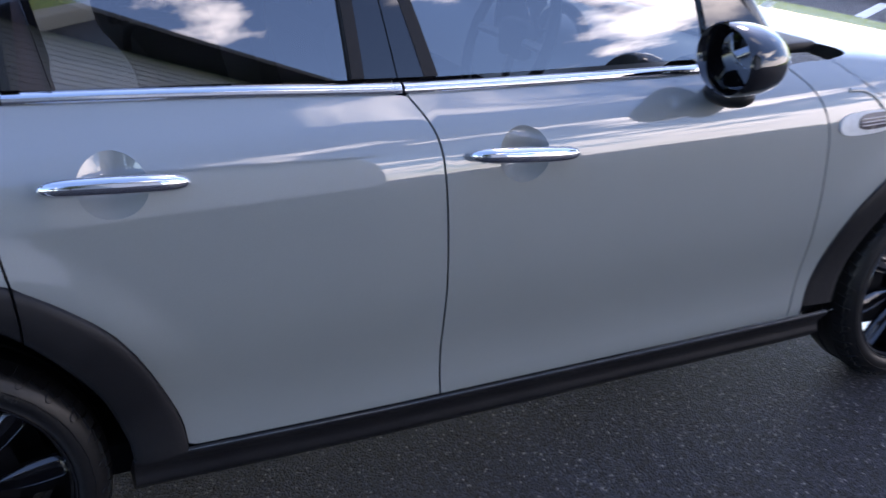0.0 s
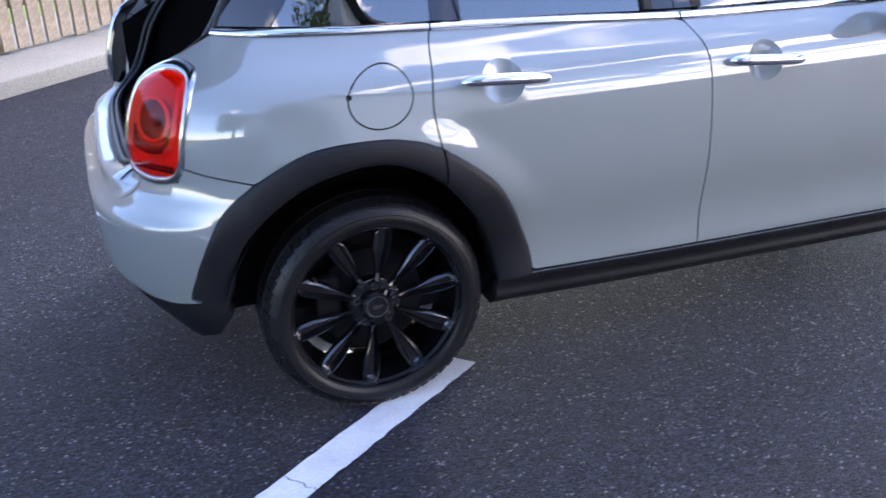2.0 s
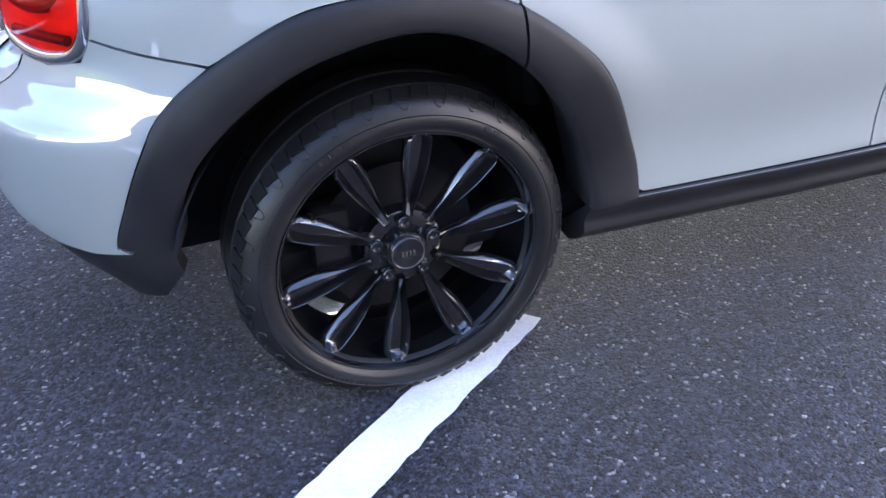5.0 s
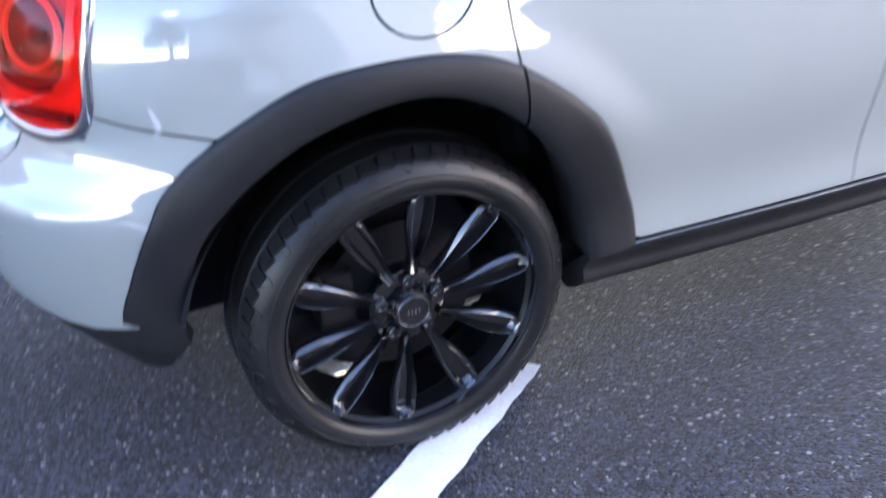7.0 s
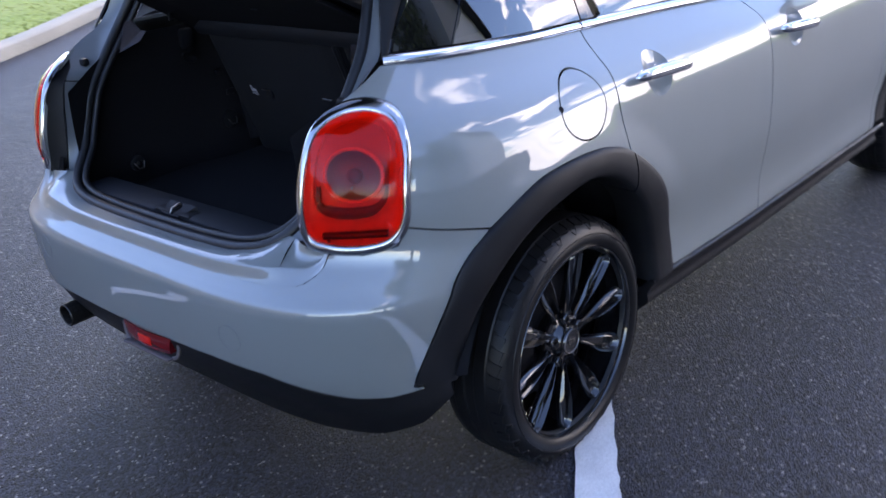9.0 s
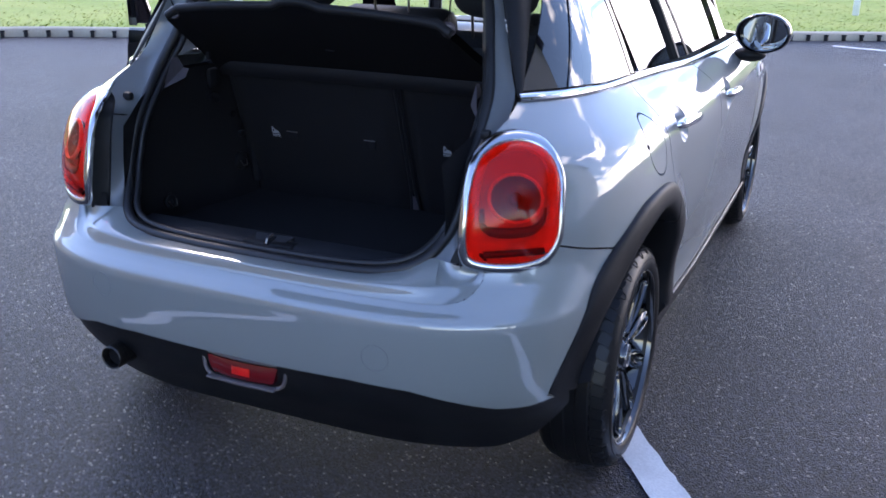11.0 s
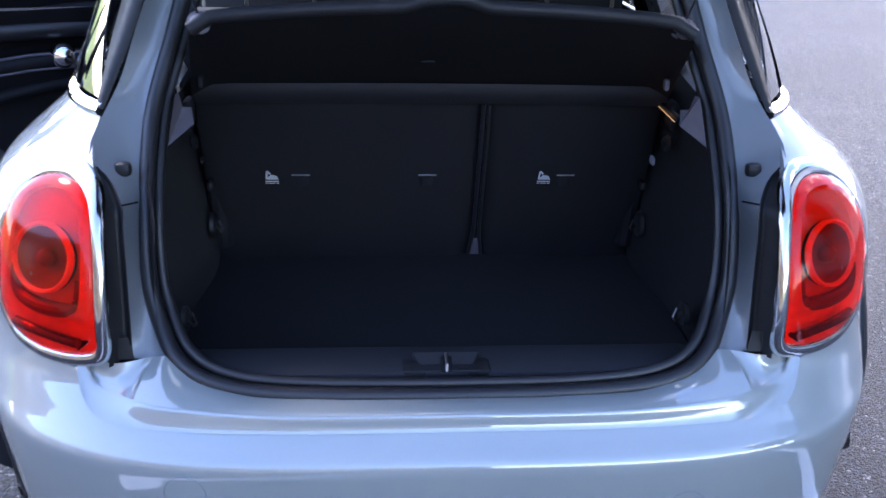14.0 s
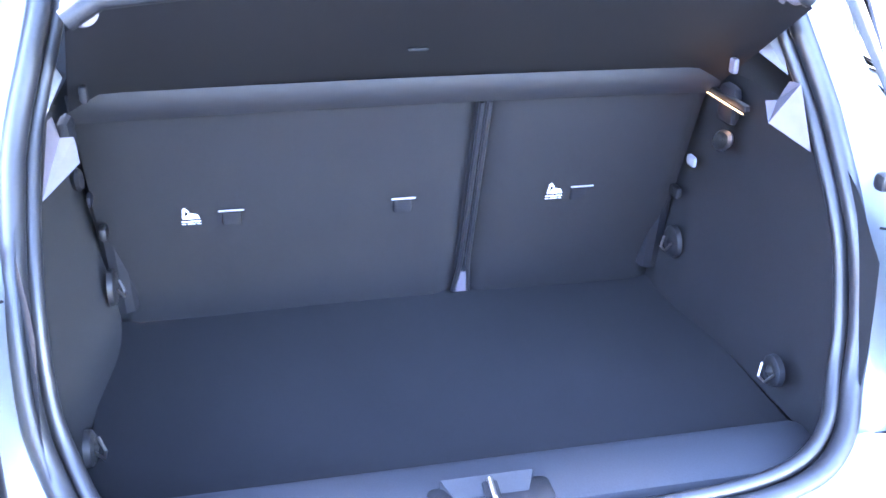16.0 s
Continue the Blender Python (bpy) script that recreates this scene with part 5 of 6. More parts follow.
# ---- boot interior ----
def back_x(z):
    return .098 - .36 * (z - .605)


V, F = [], []
for i in range(21):
    for j in range(21):
        x, y = -.52 + (.11 + .52) * i / 20, -.475 + .95 * j / 20
        V.append((x, y, .602 + .004 * math.sin(x * 9) * math.cos(y * 7)))
for i in range(20):
    for j in range(20):
        F.append((i * 21 + j, (i + 1) * 21 + j, (i + 1) * 21 + j + 1, i * 21 + j + 1))
mesh("boot_floor", V, F, CARPET, car, label="dark needle-felt boot floor")
part("sill_plate", box((.10, .86, .085), (-.495, 0, .630), .016), SILL, car, "dark plastic loading sill")
latch = part("boot_latch", box((.046, .15, .036), (-.520, 0, .6575), .010), PLASTIC, car, "boot lock striker")
bm = bmesh.new()
tv = [bm.verts.new(p) for p in ((-.500, -.055, .684), (-.500, .055, .684), (-.545, .034, .669), (-.545, -.034, .669), (-.500, -.055, .66), (-.500, .055, .66), (-.545, .034, .66), (-.545, -.034, .66))]
for q in ((0, 1, 2, 3), (0, 4, 5, 1), (1, 5, 6, 2), (2, 6, 7, 3), (3, 7, 4, 0)):
    bm.faces.new([tv[i] for i in q][::-1])
bmesh.ops.recalc_face_normals(bm, faces=bm.faces)
part("latch_plate", bm, SILL, latch, smooth=False)
part("striker_slot", box((.034, .018, .006), (-.526, 0, .676), .002, Matrix.Rotation(radians(-19), 4, "Y")), DARK, latch)
part("striker", tube([(-.541, 0, .671), (-.537, 0, .682), (-.512, 0, .688), (-.506, 0, .676)], .0030, seg=8), STEEL, latch)


def seat_back(y0, y1, name="seat_back"):
    V, F, n, k = [], [], 16, 12
    for i in range(n + 1):
        for j in range(k + 1):
            y, z = y0 + (y1 - y0) * i / n, .600 + .415 * j / k
            ey = min(abs(y - y0), abs(y1 - y)) / .03
            puff = .012 * min(1, ey) ** .5
            V.append((back_x(z) + .02 - puff * 1.6, y, z))
    for i in range(n):
        for j in range(k):
            F.append((i * (k + 1) + j, i * (k + 1) + j + 1, (i + 1) * (k + 1) + j + 1, (i + 1) * (k + 1) + j))
    return mesh(name, V, [f[::-1] for f in F], CARPET, car, label="dark felt-backed folding rear seat")


big, small = seat_back(-.098, .47), seat_back(-.47, -.118)
for y, par, flip in ((-.098, big, 1), (-.118, small, -1)):
    pts = [(back_x(z) - .001, y + flip * (.0 if z > .68 else -(.68 - z) * .12) * -1 * .9 - flip * .004, z) for z in np.linspace(.61, .99, 20)]
    part("piping", tube(pts, .0045, seg=8), RUBBER, par)
bm = bmesh.new()
wv = [bm.verts.new((back_x(z) - .003, y, z)) for y, z in ((-.122, .608), (-.099, .608), (-.103, .655), (-.114, .655))]
bm.faces.new(wv)
part("split_flap", bm, PALE_TRIM, small, "light grey wedge between the seat backs", smooth=False)

# added dark tube that stops daylight showing through the gap
part("seat_gap_filler", tube([(back_x(z) + .040, -.108, z) for z in (.60, .75, .9, 1.02)], .022, seg=8), DARK, big)

# anchor slots and their printed seat symbols
for y, par in ((.270, big), (.006, big), (-.288, small)):
    z = .822
    s_ = part("anchor_pocket", box((.012, .030, .044), (back_x(z) + .0056, y, z - .005), .006), TRIM, par)
    part("anchor_bar", tube([(back_x(z) - .008, y - .019, z + .002), (back_x(z) - .008, y + .019, z + .002)], .0016, seg=8), STEEL, s_)
for y, par in ((.330, big), (-.242, small)):
    bm = bmesh.new()
    def quad(pts):
        bm.faces.new([bm.verts.new((back_x(.815) - .0075 - (zz - .815) * .36, y - yy, zz)) for yy, zz in pts])
    quad([(-.014, .807), (.014, .807), (.014, .810), (-.014, .810)])
    quad([(-.013, .813), (.014, .813), (.010, .822), (-.002, .825)])
    quad([(-.013, .815), (-.009, .815), (-.007, .835), (-.011, .833)])
    quad([(-.011, .833), (-.007, .835), (-.001, .827), (-.004, .825)])
    quad([(-.014, .803), (-.008, .803), (-.008, .805), (-.014, .805)])
    quad([(-.006, .803), (.006, .803), (.006, .805), (-.006, .805)])
    quad([(.008, .803), (.014, .803), (.014, .805), (.008, .805)])
    part("seat_symbol", bm, SYMBOL, par, "small white printed child-seat symbol", smooth=False)

# side trims
for m in (False, True):
    V, F, n, k = [], [], 20, 12
    for i in range(n + 1):
        for j in range(k + 1):
            x = -.505 + .62 * i / n
            ztop = .915 + .11 * min(1, (x + .505) / .22)
            z = .60 + (ztop - .60) * j / k
            bulge = .030 * math.exp(-((x - .02) / .16) ** 2) * math.exp(-((z - .66) / .12) ** 2)
            V.append((x, -(.452 + .03 * min(1, max(0, (x + .5) / .1)) - bulge + .012 * math.sin(j / k * math.pi)), z))
    for i in range(n):
        for j in range(k):
            F.append((i * (k + 1) + j, (i + 1) * (k + 1) + j, (i + 1) * (k + 1) + j + 1, i * (k + 1) + j + 1))
    trim = mesh("boot_side_trim", V, [f[::-1] for f in F], CARPET, car, True, None, m)
    # upper rear corner: light pillar trim, with a small window corner painted above
    bm = bmesh.new()
    for tri in (((-.325, -.462, .986), (-.300, -.448, 1.069), (-.275, -.447, 1.066), (-.256, -.446, 1.036), (-.250, -.432, 1.034), (-.277, -.425, 1.012)),):
        bm.faces.new([bm.verts.new(p) for p in tri])
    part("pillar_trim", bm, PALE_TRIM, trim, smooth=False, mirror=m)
    # opaque pale patch, coloured for the daylight in the window corner
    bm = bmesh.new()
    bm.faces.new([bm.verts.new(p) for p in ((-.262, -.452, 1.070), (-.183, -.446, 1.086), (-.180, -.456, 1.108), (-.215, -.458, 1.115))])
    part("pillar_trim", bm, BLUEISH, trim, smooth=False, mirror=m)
    for (x, z, r) in ((.003, .716, .022), (-.341, .671, .018)):
        hk = lathe([(r * 1.3, .004), (r * 1.25, -.004), (r * .9, -.008), (r * .5, -.006), (.0005, -.012)], 20)
        bmesh.ops.transform(hk, matrix=Matrix.Translation((x, -.455, z)) @ Matrix.Rotation(math.pi, 4, "Z"), verts=hk.verts)
        hook = part("lashing_eye", hk, PLASTIC, trim, "black plastic lashing eye", mirror=m, angle=50)
        part("eye_wire", tube([(x - .016, -.446, z + .004), (x - .008, -.438, z - .012), (x + .008, -.438, z - .012), (x + .016, -.446, z + .004)], .0022, seg=6), STEEL, hook, mirror=m)
    part("seat_catch", box((.03, .012, .02), (.02, -.458, .80), .005), PLASTIC, trim, mirror=m)
    part("side_bolster", tube([(.05, -.47, .95), (.07, -.455, .80), (.085, -.45, .64)], .022, seg=10), TRIM, trim, mirror=m)
    part("shelf_rest", box((.05, .02, .06), (-.10, -.466, .985), .012), TRIM, trim, mirror=m)
    # left clip, flap and pivot get dark trim: that side's shade put into colour
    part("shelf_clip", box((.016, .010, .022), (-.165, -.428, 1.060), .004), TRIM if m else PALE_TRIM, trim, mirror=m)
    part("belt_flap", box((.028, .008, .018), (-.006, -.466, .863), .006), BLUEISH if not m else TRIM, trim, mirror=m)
    ring_ = lathe([(.016, .0), (.020, -.006), (.016, -.010), (.010, -.007), (.0005, -.006)], 20)
    bmesh.ops.transform(ring_, matrix=Matrix.Translation((-.105, -.466, .930)) @ Matrix.Rotation(radians(25), 4, "Y") @ Matrix.Diagonal((1.5, 1, .8, 1)) @ Matrix.Rotation(math.pi, 4, "Z"), verts=ring_.verts)
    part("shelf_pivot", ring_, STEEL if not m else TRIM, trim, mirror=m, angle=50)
lamp_ = part("boot_light", box((.118, .010, .010), (-.108, -.458, .996), .003), PLASTIC, car, "small warm boot light")
part("light_lens", tube([(-.165, -.452, .989), (-.052, -.452, .991)], .0013, seg=8), material("warm_lamp", (1, .7, .35), .4, emit=(1.0, .62, .28, 0.10)), lamp_)
wl_ = bpy.data.lights.new("boot_light_bulb", "POINT")
wl_.energy, wl_.color, wl_.shadow_soft_size = 0.002, (1.0, .6, .28), .01
bulb = new("boot_light_bulb", wl_)
bulb.parent = car
bulb.location = (-.108, -.435, .984)


# ---- parcel shelf, tipped up on its cords ----
def shelf_point(s, t, h=0.0):
    a, b = Vector((-.036, 0, 1.012)), Vector((-.355, 0, 1.192))
    p = a.lerp(b, t)
    nrm = Vector((.455, 0, .89)).normalized()
    wdt = .47 - .065 * t
    edge_drop = -.018 * max(0, (abs(s) - .9) / .1) ** 2
    bump_ = .014 * math.exp(-(s / .13) ** 4) * max(0, t - .9) * 10
    return p + nrm * (h + edge_drop + .012 * (1 - s * s)) + Vector((-.03 * (1 - s * s) * t - bump_ * .8, wdt * s, .016 * (1 - s * s) * t + bump_))


shelf = mesh("parcel_shelf", *sheet(lambda s, t: shelf_point(s, t, 0), 24, 12), TRIM, car, label="dark parcel shelf tipped up")
mesh("shelf_top", *sheet(lambda s, t: shelf_point(s, t, .022), 24, 12), CARPET, shelf)
ed = [shelf_point(-1 + i / 12, 1, .011) for i in range(25)]
part("shelf_edge", tube(ed, .012, seg=10), PLASTIC, shelf, angle=80)
V, F = sheet(lambda s, t: Vector((-.066 + .010 * math.sin(t * 2.6) * -1 + .012 * (1 - t), .466 * s, .994 + .044 * t - .004 * s * s)), 24, 6)
mesh("shelf_hinge_band", V, F, HINGE_BAND, shelf, label="padded grey hinge flap of the shelf")
part("shelf_pull", box((.006, .026, .004), tuple(shelf_point(0.045, .43, -.004)), .0015), TRIM, shelf)
for s in (-1, 1):
    kb = lathe([(.0005, -.016), (.014, -.014), (.017, -.004), (.014, .006), (.018, .012)], 20)
    bmesh.ops.transform(kb, matrix=Matrix.Translation(shelf_point(s * .96, .97, .012)) @ Matrix.Rotation(radians(-70), 4, "Z"), verts=kb.verts)
    part("cord_knob", kb, PALE_TRIM, shelf, "grey cord knob")
    part("shelf_cord", tube([shelf_point(s * .96, .97, .02), (-.46, s * .46, 1.52)], .002, seg=6), PLASTIC, shelf)


# ---- seats, dashboard, steering wheel seen through the cabin ----
def car_seat(x, y, front=True):
    h = 1.02 if front else .92
    s = part("car_seat", box((.50, .48, .20), (x + .18, y, .50), .06), LEATHER, car, "black cloth seat")
    lean = Matrix.Rotation(radians(-14), 4, "Y")
    part("backrest", box((.16, .48, .62), (x - .14, y, .83), .06, lean), LEATHER, s)
    hr = bmesh.new()
    bmesh.ops.create_uvsphere(hr, u_segments=24, v_segments=16, radius=1)
    for v in hr.verts:
        v.co = Vector((math.copysign(abs(v.co.x) ** .7, v.co.x) * .055, math.copysign(abs(v.co.y) ** .6, v.co.y) * (.135 if front else .124), math.copysign(abs(v.co.z) ** .6, v.co.z) * (.10 if front else .092)))
    bmesh.ops.transform(hr, matrix=Matrix.Translation((x - .25, y, 1.275 if front else 1.272)), verts=hr.verts)
    head = part("headrest", hr, LEATHER, s, angle=80)
    for d in (-.07, .07):
        part("headrest_post", tube([(x - .235, y + d, 1.08), (x - .25, y + d, 1.21)], .0045, seg=8), STEEL, head)


car_seat(1.10, -.36)
car_seat(1.10, .36)
car_seat(.40, -.32, False)
car_seat(.40, .31, False)
V, F = sheet(lambda s, t: Vector((1.95 - .42 * t, .66 * s, .985 + .02 * math.sin(t * 3) - .18 * t ** 6)), 20, 12)
dash = mesh("dashboard", V, F, DASH, car, label="grey-black dashboard")
dial = lathe([(.0005, -.004), (.092, -.004), (.098, -.012), (.106, -.012), (.110, .004), (.112, .05)], 40)
bmesh.ops.transform(dial, matrix=Matrix.Translation((1.60, -.048, .968)) @ Matrix.Rotation(radians(-90), 4, "Z"), verts=dial.verts)
part("centre_dial", dial, DARK, dash, "round centre dial", angle=50)
part("dial_ring", tube([(1.588, -.048 + .103 * math.cos(a), .968 + .103 * math.sin(a)) for a in (i * math.tau / 40 for i in range(40))], .0035, True, 8), CHROME, dash)
part("dash_binnacle", tube([(1.56, -.36 + .10 * math.cos(a), 1.0 + .07 * math.sin(a)) for a in (i * math.pi / 14 for i in range(15))], .016, seg=8), DASH, dash)
ring_ = [Vector((1.40, -.36, 1.0)) + Vector((.07 * math.sin(a), .18 * math.cos(a), .17 * math.sin(a))) for a in (i * math.tau / 40 for i in range(40))]
sw = part("steering_wheel", tube(ring_, .014, True, 10), LEATHER, car, "black steering wheel", angle=80)
part("steering_boss", box((.05, .12, .10), (1.42, -.36, 1.0), .02), LEATHER, sw)
for dy, dz in ((.09, 0), (-.09, 0), (0, -.08)):
    part("steering_spoke", tube([(1.42, -.36, 1.0), (1.41 - dz * -.4, -.36 + dy * 1.9, 1.0 + dz * 2)], .012, seg=8), STEEL, sw)


# ---- ground, kerbs, grass, lines ----
me = bpy.data.meshes.new("ground")
gx = [-1500, -60, -20, -8, -4, 0, 4, 8, 14, 24, 60, 1500]
V = [(x, y, 0) for x in gx for y in gx]
F = [(i * 12 + j, (i + 1) * 12 + j, (i + 1) * 12 + j + 1, i * 12 + j + 1) for i in range(11) for j in range(11)]
tagged(mesh("ground", V, F, ASPHALT, smooth=False), "dark asphalt car park with pale stone specks", "ground", kind="structure")

EDGE = [(-30, -22.5), (-8, -2.4), (-1.2, 3.42), (0, 4.50), (.85, 5.55), (2.6, 6.85), (4.7, 8.5), (6.3, 8.8), (7.4, 7.3), (8.8, 4.55), (10.85, 1.5), (12.8, -1.4), (16, -7.0), (40, -46)]
kerb_line = spline([(x, y, 0) for x, y in EDGE], 10)


def offset_line(line, d):
    out = []
    for i, p in enumerate(line):
        a, b = line[max(0, i - 1)], line[min(len(line) - 1, i + 1)]
        t = (b - a).normalized()
        out.append(p + Vector((-t.y, t.x, 0)) * d)
    return out


def band(name, d0, d1, z, mat, label, category, face=0.0, a=0, b=None):
    A, B = offset_line(kerb_line, d0)[a:b], offset_line(kerb_line, d1)[a:b]
    B = B if d1 < 50 else [p + Vector((60, 60, 0)) for p in A]
    V, F = [], []
    for a, b in zip(A, B):
        V += [(a.x, a.y, z - face), (a.x, a.y, z - .012), (a.x + (b.x - a.x) * .04, a.y + (b.y - a.y) * .04, z), (b.x, b.y, z)]
    for i in range(len(A) - 1):
        for j in range(3):
            F.append((i * 4 + j, i * 4 + j + 1, (i + 1) * 4 + j + 1, (i + 1) * 4 + j)[::-1])
    return tagged(mesh(name, V, F, mat), label, category, kind="structure")


band("kerb", 0, .22, .11, CONCRETE, "pale concrete kerb along the asphalt", "kerb", .11)
band("pavement", .225, 1.60, .105, CONCRETE, "pale concrete pavement in front of the fence", "pavement", .11, 0, 37)
A = offset_line(kerb_line, .22)
V = [(p.x, p.y, .10) for p in A[38:]] + [(1400, -60, .10), (1400, 1400, .10), (-600, 1400, .10), (-40, 20, .10), (-40, -10, .10)]
lawn = bmesh.new()
inner, outer = [], []
for p in A:
    inner.append(lawn.verts.new((p.x, p.y, .098)))
for i, p in enumerate(A):
    t = i / (len(A) - 1)
    a = radians(200 - 230 * t)
    outer.append(lawn.verts.new((4 + 1400 * math.cos(a), 4 + 1400 * math.sin(a), .098)))
for i in range(len(A) - 1):
    lawn.faces.new((inner[i], inner[i + 1], outer[i + 1], outer[i]))
tagged(part("grass", lawn, GRASS, smooth=False), "sunlit mown grass beyond the kerb", "grass", kind="structure")

# low tufts over the near lawn
rng = random.Random(4)
V, F = [], []
for k in range(14000):
    i = rng.randrange(45, 125)
    d = .27 + 7 * rng.random() ** 1.6
    t = rng.random()
    p = A[i].lerp(A[i + 1], t)
    q = kerb_line[i]
    w = (p - q).normalized() if i < len(kerb_line) else Vector((0, 1, 0))
    p = p + w * (d - .22)
    a, h = rng.random() * math.tau, .012 + .018 * rng.random()
    c, s = math.cos(a) * .010, math.sin(a) * .010
    b = len(V)
    V += [(p.x - c, p.y - s, .097), (p.x + c, p.y + s, .097), (p.x + s * 3, p.y - c * 3, .097 + h)]
    F.append((b, b + 1, b + 2))
tagged(mesh("grass_tufts", V, F, GRASS, smooth=False), "short blades of mown grass", "grass", kind="stuff")

# dark pegs along the kerb
peg = thing("kerb_peg", "small dark peg standing against the kerb", "peg", "pegs along the kerb")
part("peg_body", box((.045, .045, .075), (0, 0, .037), .008), PLASTIC, peg)
part("peg_head", box((.055, .055, .018), (0, 0, .078), .006), DARK, peg)
run, last = 0.0, None
mid = offset_line(kerb_line, -.035)
first = True
for p, q in zip(mid[60:118], mid[61:119]):
    L = (q - p).length
    while run < L:
        c = p.lerp(q, run / L)
        m = Matrix.Translation((c.x, c.y, .0)) @ Matrix.Rotation(.57, 4, "Z")
        if first:
            peg.matrix_basis = m
            first = False
        else:
            copy_thing(peg, m)
        run += .27
    run -= L


def road_line(a, b, width, name="parking_line", ragged=.004, seed=1):
    """Painted stripe with worn edges."""
    r = random.Random(seed)
    a, b = Vector((*a, 0)), Vector((*b, 0))
    d = (b - a).normalized()
    s = Vector((-d.y, d.x, 0)) * width / 2
    n = max(6, int((b - a).length / .03))
    V, F = [], []
    for i in range(n + 1):
        p = a.lerp(b, i / n)
        for k in (-1, 1):
            V.append(p + s * k * (1 + r.uniform(-1, 1) * ragged / width * 2) + Vector((0, 0, .004)) + d * (r.uniform(-.012, .012) if i in (0, n) else 0))
    for i in range(n):
        F.append((i * 2, i * 2 + 2, i * 2 + 3, i * 2 + 1)[::-1])
    return tagged(mesh(name, V, F, LINE, smooth=False), "worn white painted parking line on the asphalt", "road marking", "parking lines", "structure")


road_line((.287, -.675), (-1.95, -2.19), .106, ragged=.003, seed=2)
bay = bpy.data.objects["parking_line"]
for a_, b_ in (((-.36, -1.015), (-.26, -1.145)), ((-.52, -1.125), (-.44, -1.26))):
    r_ = random.Random(a_[0])
    pts_ = [Vector((a_[0] + (b_[0] - a_[0]) * i / 9 + r_.uniform(-.006, .006), a_[1] + (b_[1] - a_[1]) * i / 9 + r_.uniform(-.004, .004), .0055)) for i in range(10)]
    V, F = [], []
    for p_ in pts_:
        V += [p_ + Vector((.0016, 0, 0)), p_ - Vector((.0016, 0, 0))]
    for i in range(9):
        F.append((i * 2, i * 2 + 1, i * 2 + 3, i * 2 + 2))
    mesh("crack", V, F, ASPHALT, bay, smooth=False)
road_line((-1.13, 1.06), (-3.2, -.25), .10, seed=3)
road_line((7.33, 3.78), (8.50, 4.42), .12, seed=4)
road_line((5.30, 5.52), (7.05, 6.76), .12, seed=5)
road_line((11.70, -.85), (10.55, -4.6), .12, seed=6)
road_line((9.9, -1.5), (10.1, -2.5), .12, seed=7)

# ---- timber fence ----
fence = thing("fence", "weathered timber fence of overlapping upright boards", "fence")
f0, f1 = Vector((-6.5, -.76, .10)), Vector((.62, 6.02, .10))
fd = (f1 - f0).normalized()
fn = Vector((-fd.y, fd.x, 0))
fa = math.atan2(fd.y, fd.x)
turn = Matrix.Rotation(fa, 4, "Z")
L = (f1 - f0).length
board_a = box((.098, .022, 1.75), (0, 0, .90), .004)
board_me = part("board", board_a, TIMBER, fence, smooth=False)
i = 0
s = 0.0
while s < L:
    p = f0 + fd * s + fn * (.0 if i % 2 else .085) + Vector((0, 0, rng.uniform(-.015, .015)))
    m = Matrix.Translation(p) @ turn @ Matrix.Rotation(rng.uniform(-.008, .008), 4, "Y")
    if i == 0:
        board_me.matrix_local = m
    else:
        o = new("board", board_me.data)
        o.parent = fence
        o.matrix_local = m
    i += 1
    s += .0675
for h in (.35, 1.45):
    part("rail", box((L, .03, .09), tuple((f0 + f1) / 2 + fn * .042 + Vector((0, 0, h))), .004, turn), TIMBER, fence, smooth=False)
for k in range(5):
    part("fence_post", box((.09, .09, 1.85), tuple(f0 + fd * (L * k / 4) + fn * .12 + Vector((0, 0, .92))), .006, turn), TIMBER, fence, smooth=False)

# white marker posts in the grass
for k, (x, y) in enumerate(((16.2, -1.0), (13.2, 4.2), (10.6, 8.0))):
    po = thing("marker_post", "white upright post in the grass", "post", "posts in the grass")
    part("post_shaft", box((.11, .11, 1.5), (0, 0, .75), .012), POST, po)
    part("post_cap", box((.13, .13, .03), (0, 0, 1.51), .008), POST, po)
    po.location = (x, y, .098)

# ---- tall house beside the car park, seen in the car's windows ----
house = thing("house", "two-storey house with pale lap siding and deep dark eaves", "house")
house.matrix_world = Matrix.Translation((1.19, -7.9, 0)) @ Matrix.Rotation(math.atan2(-.743, .67), 4, "Z")
HX0, HX1, EAVE = -.5, 7.6, 8.0
for j in range(46):
    part("siding_board", box((HX1 - HX0 - .2, .03, .19), ((HX0 + HX1) / 2 + .1, -.79, .1 + j * .17), .003, Matrix.Rotation(radians(6), 4, "X")), SIDING, house, smooth=False)
part("house_wall", box((HX1 - HX0 - .2, 14.0, EAVE), ((HX0 + HX1) / 2 + .1, -7.82, EAVE / 2), .02), SIDING, house, smooth=False)
bm = bmesh.new()
vs = [bm.verts.new(p) for p in ((HX0, 0, EAVE), (HX1, 0, EAVE), (HX1, -15.6, EAVE), (HX0, -15.6, EAVE), (HX0 + 3.0, -7.8, EAVE + 1.6), (HX1 - 3.0, -7.8, EAVE + 1.6))]
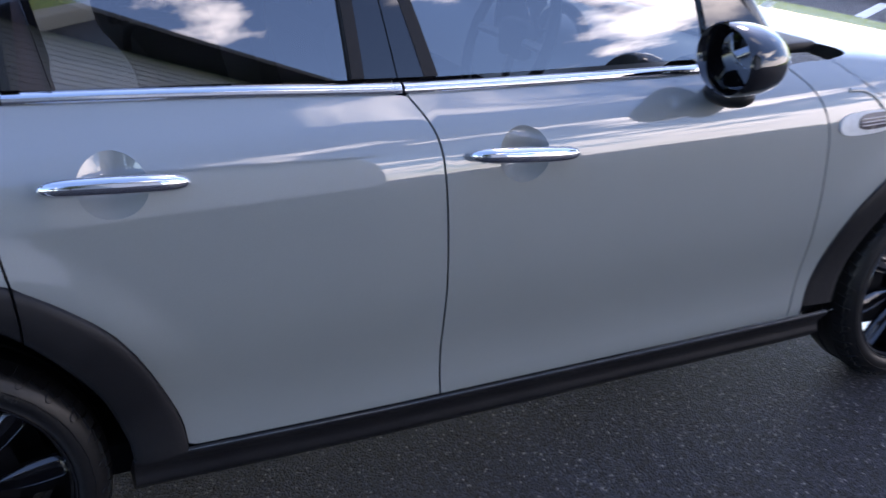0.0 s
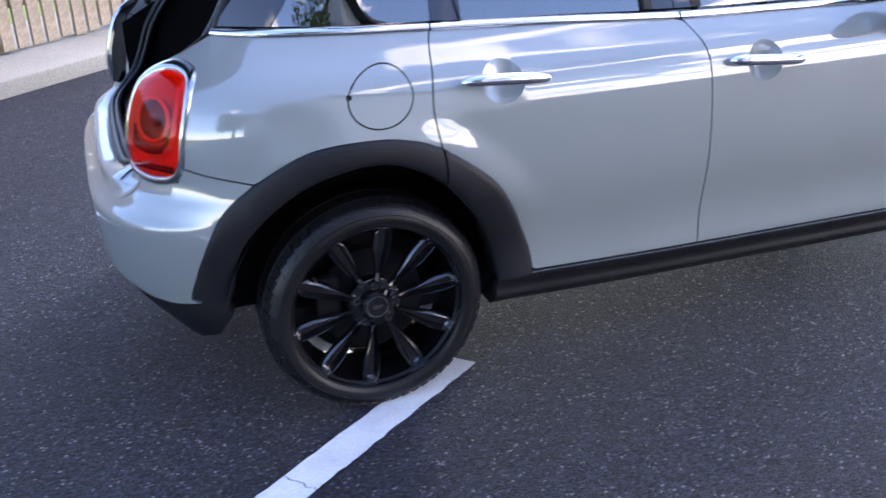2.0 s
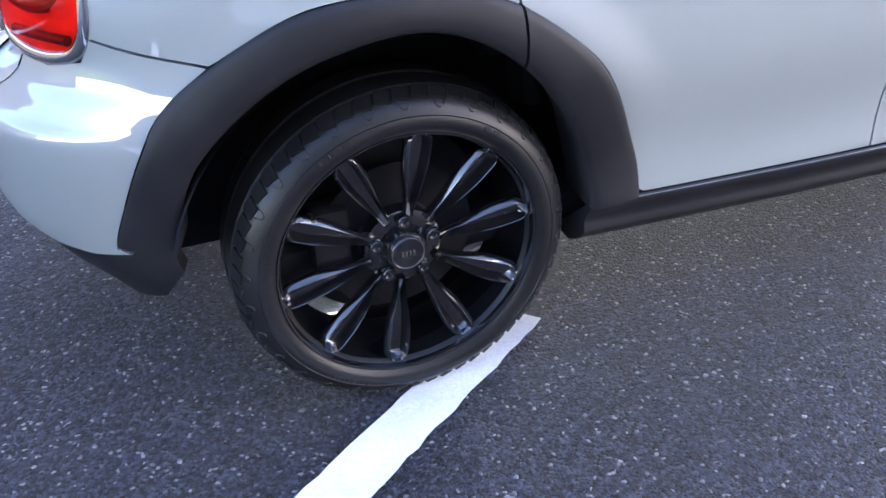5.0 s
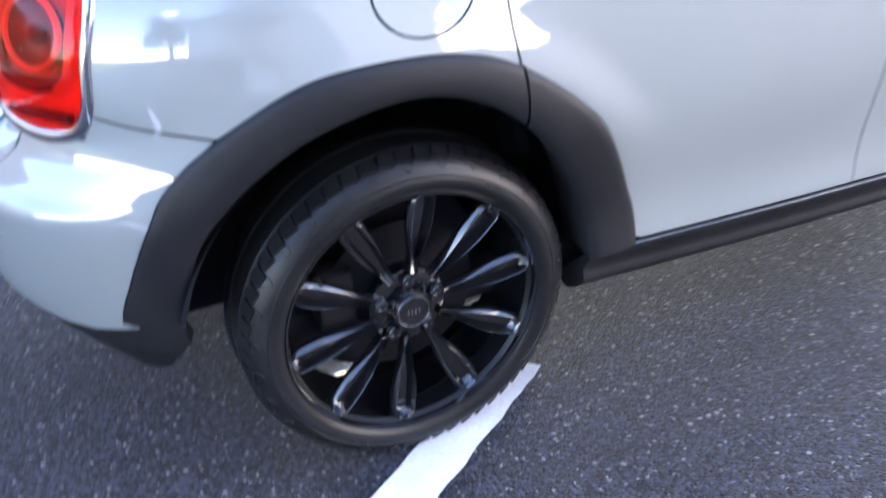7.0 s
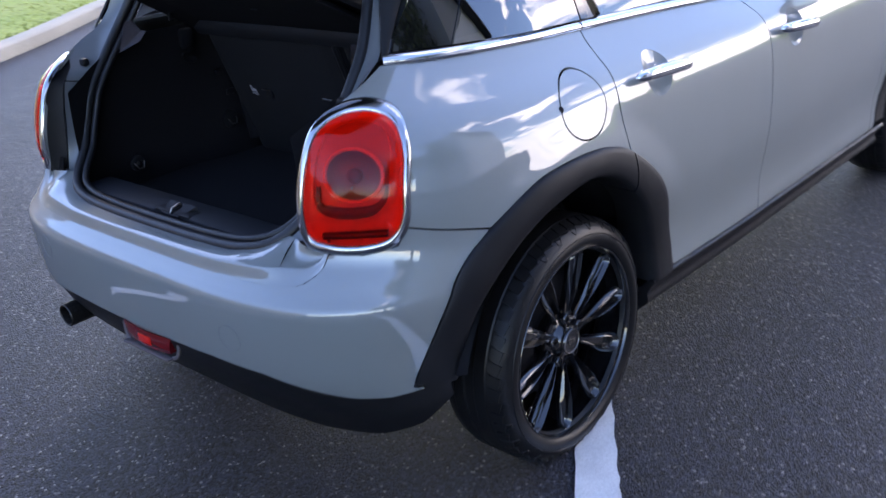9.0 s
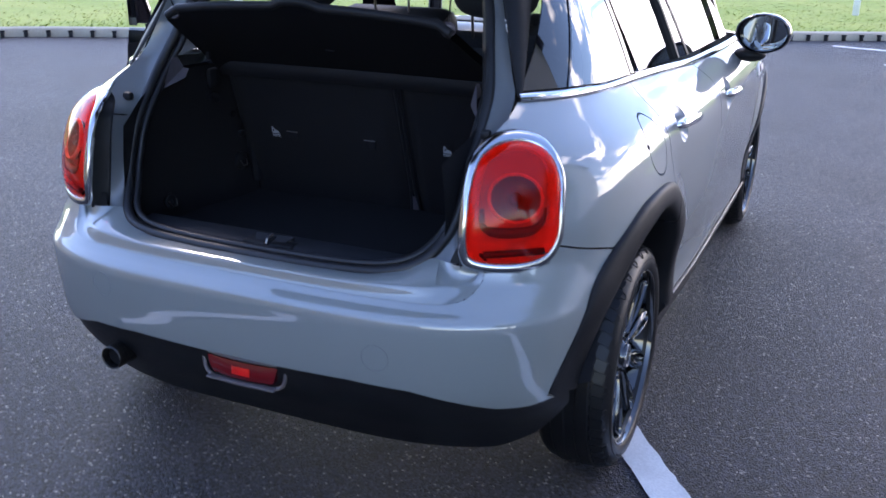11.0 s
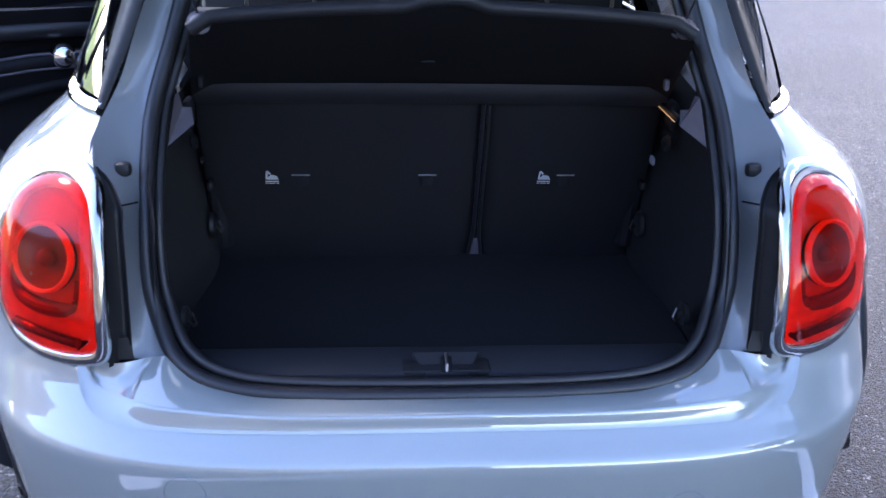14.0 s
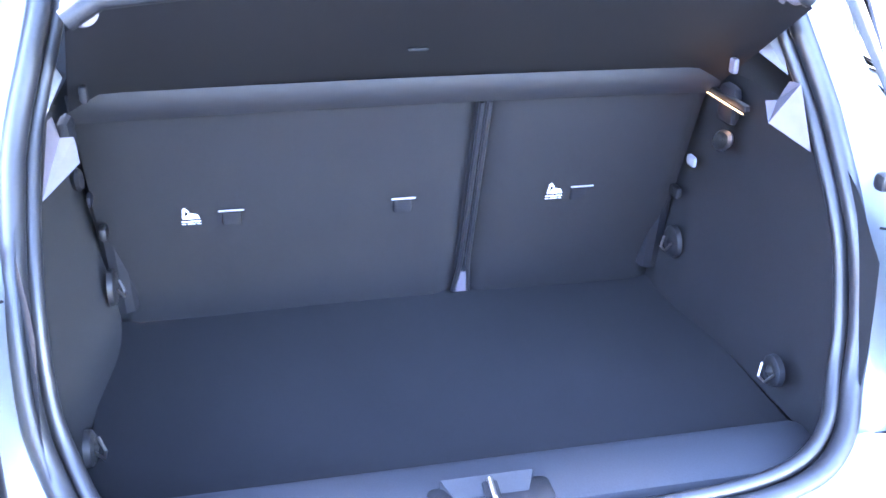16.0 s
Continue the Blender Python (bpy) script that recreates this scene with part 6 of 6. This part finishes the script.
for f in ((3, 2, 1, 0), (0, 1, 5, 4), (1, 2, 5), (2, 3, 4, 5), (3, 0, 4)):
    bm.faces.new([vs[i] for i in f])
part("roof", bm, ROOFING, house, smooth=False)
part("eaves_board", box((HX1 - HX0, .04, .18), ((HX0 + HX1) / 2, .02, EAVE), .005), ROOFING, house, smooth=False)


# ---- trees beyond the car park, seen only in the car's paint and glass ----
def garden_tree(x, y, height, spread, seed):
    r = random.Random(seed)
    t = thing("tree", "broadleaf tree with a rounded green crown beside the house", "tree", "trees beside the house")
    trunk = part("trunk", tube(spline([(0, 0, -.05), (.06, .03, height * .2), (-.04, .05, height * .42), (.02, 0, height * .62)], 6), lambda q: .19 - .12 * q, seg=10), BARK, t, angle=80)
    for k in range(7):
        a = k * 2.4 + r.uniform(-.3, .3)
        z0 = height * (.28 + .05 * k)
        tip = (math.cos(a) * spread * .62, math.sin(a) * spread * .62, z0 + height * r.uniform(.12, .24))
        part("limb", tube(spline([(0, 0, z0), (tip[0] * .5, tip[1] * .5, z0 + (tip[2] - z0) * .35), tip], 4), lambda q: .07 - .05 * q, seg=7), BARK, trunk, angle=80)
    V, F = [], []
    lumps = []
    for k in range(34):
        a, q = r.random() * math.tau, r.random() ** .5
        lumps.append((Vector((math.cos(a) * spread * .72 * q, math.sin(a) * spread * .72 * q, height * r.uniform(.40, .90) * (1 - .12 * q))), spread * r.uniform(.24, .40)))
    for c, rad in lumps:
        for _ in range(110):
            d = Vector((r.gauss(0, 1), r.gauss(0, 1), r.gauss(0, .8))).normalized()
            p = c + d * rad * r.uniform(.75, 1.05)
            u = Vector((r.gauss(0, 1), r.gauss(0, 1), r.gauss(0, 1))).normalized()
            v = u.cross(d).normalized() * r.uniform(.05, .09)
            w = u * r.uniform(.08, .14)
            b = len(V)
            V += [p - w, p + v, p + w, p - v]
            F.append((b, b + 1, b + 2, b + 3))
    tagged(mesh("crown", V, F, LEAVES, t, smooth=False), kind="stuff")
    t.location = (x, y, 0)


garden_tree(-1.9, -9.2, 8.2, 2.5, 11)
garden_tree(-6.2, -8.8, 6.8, 2.3, 12)
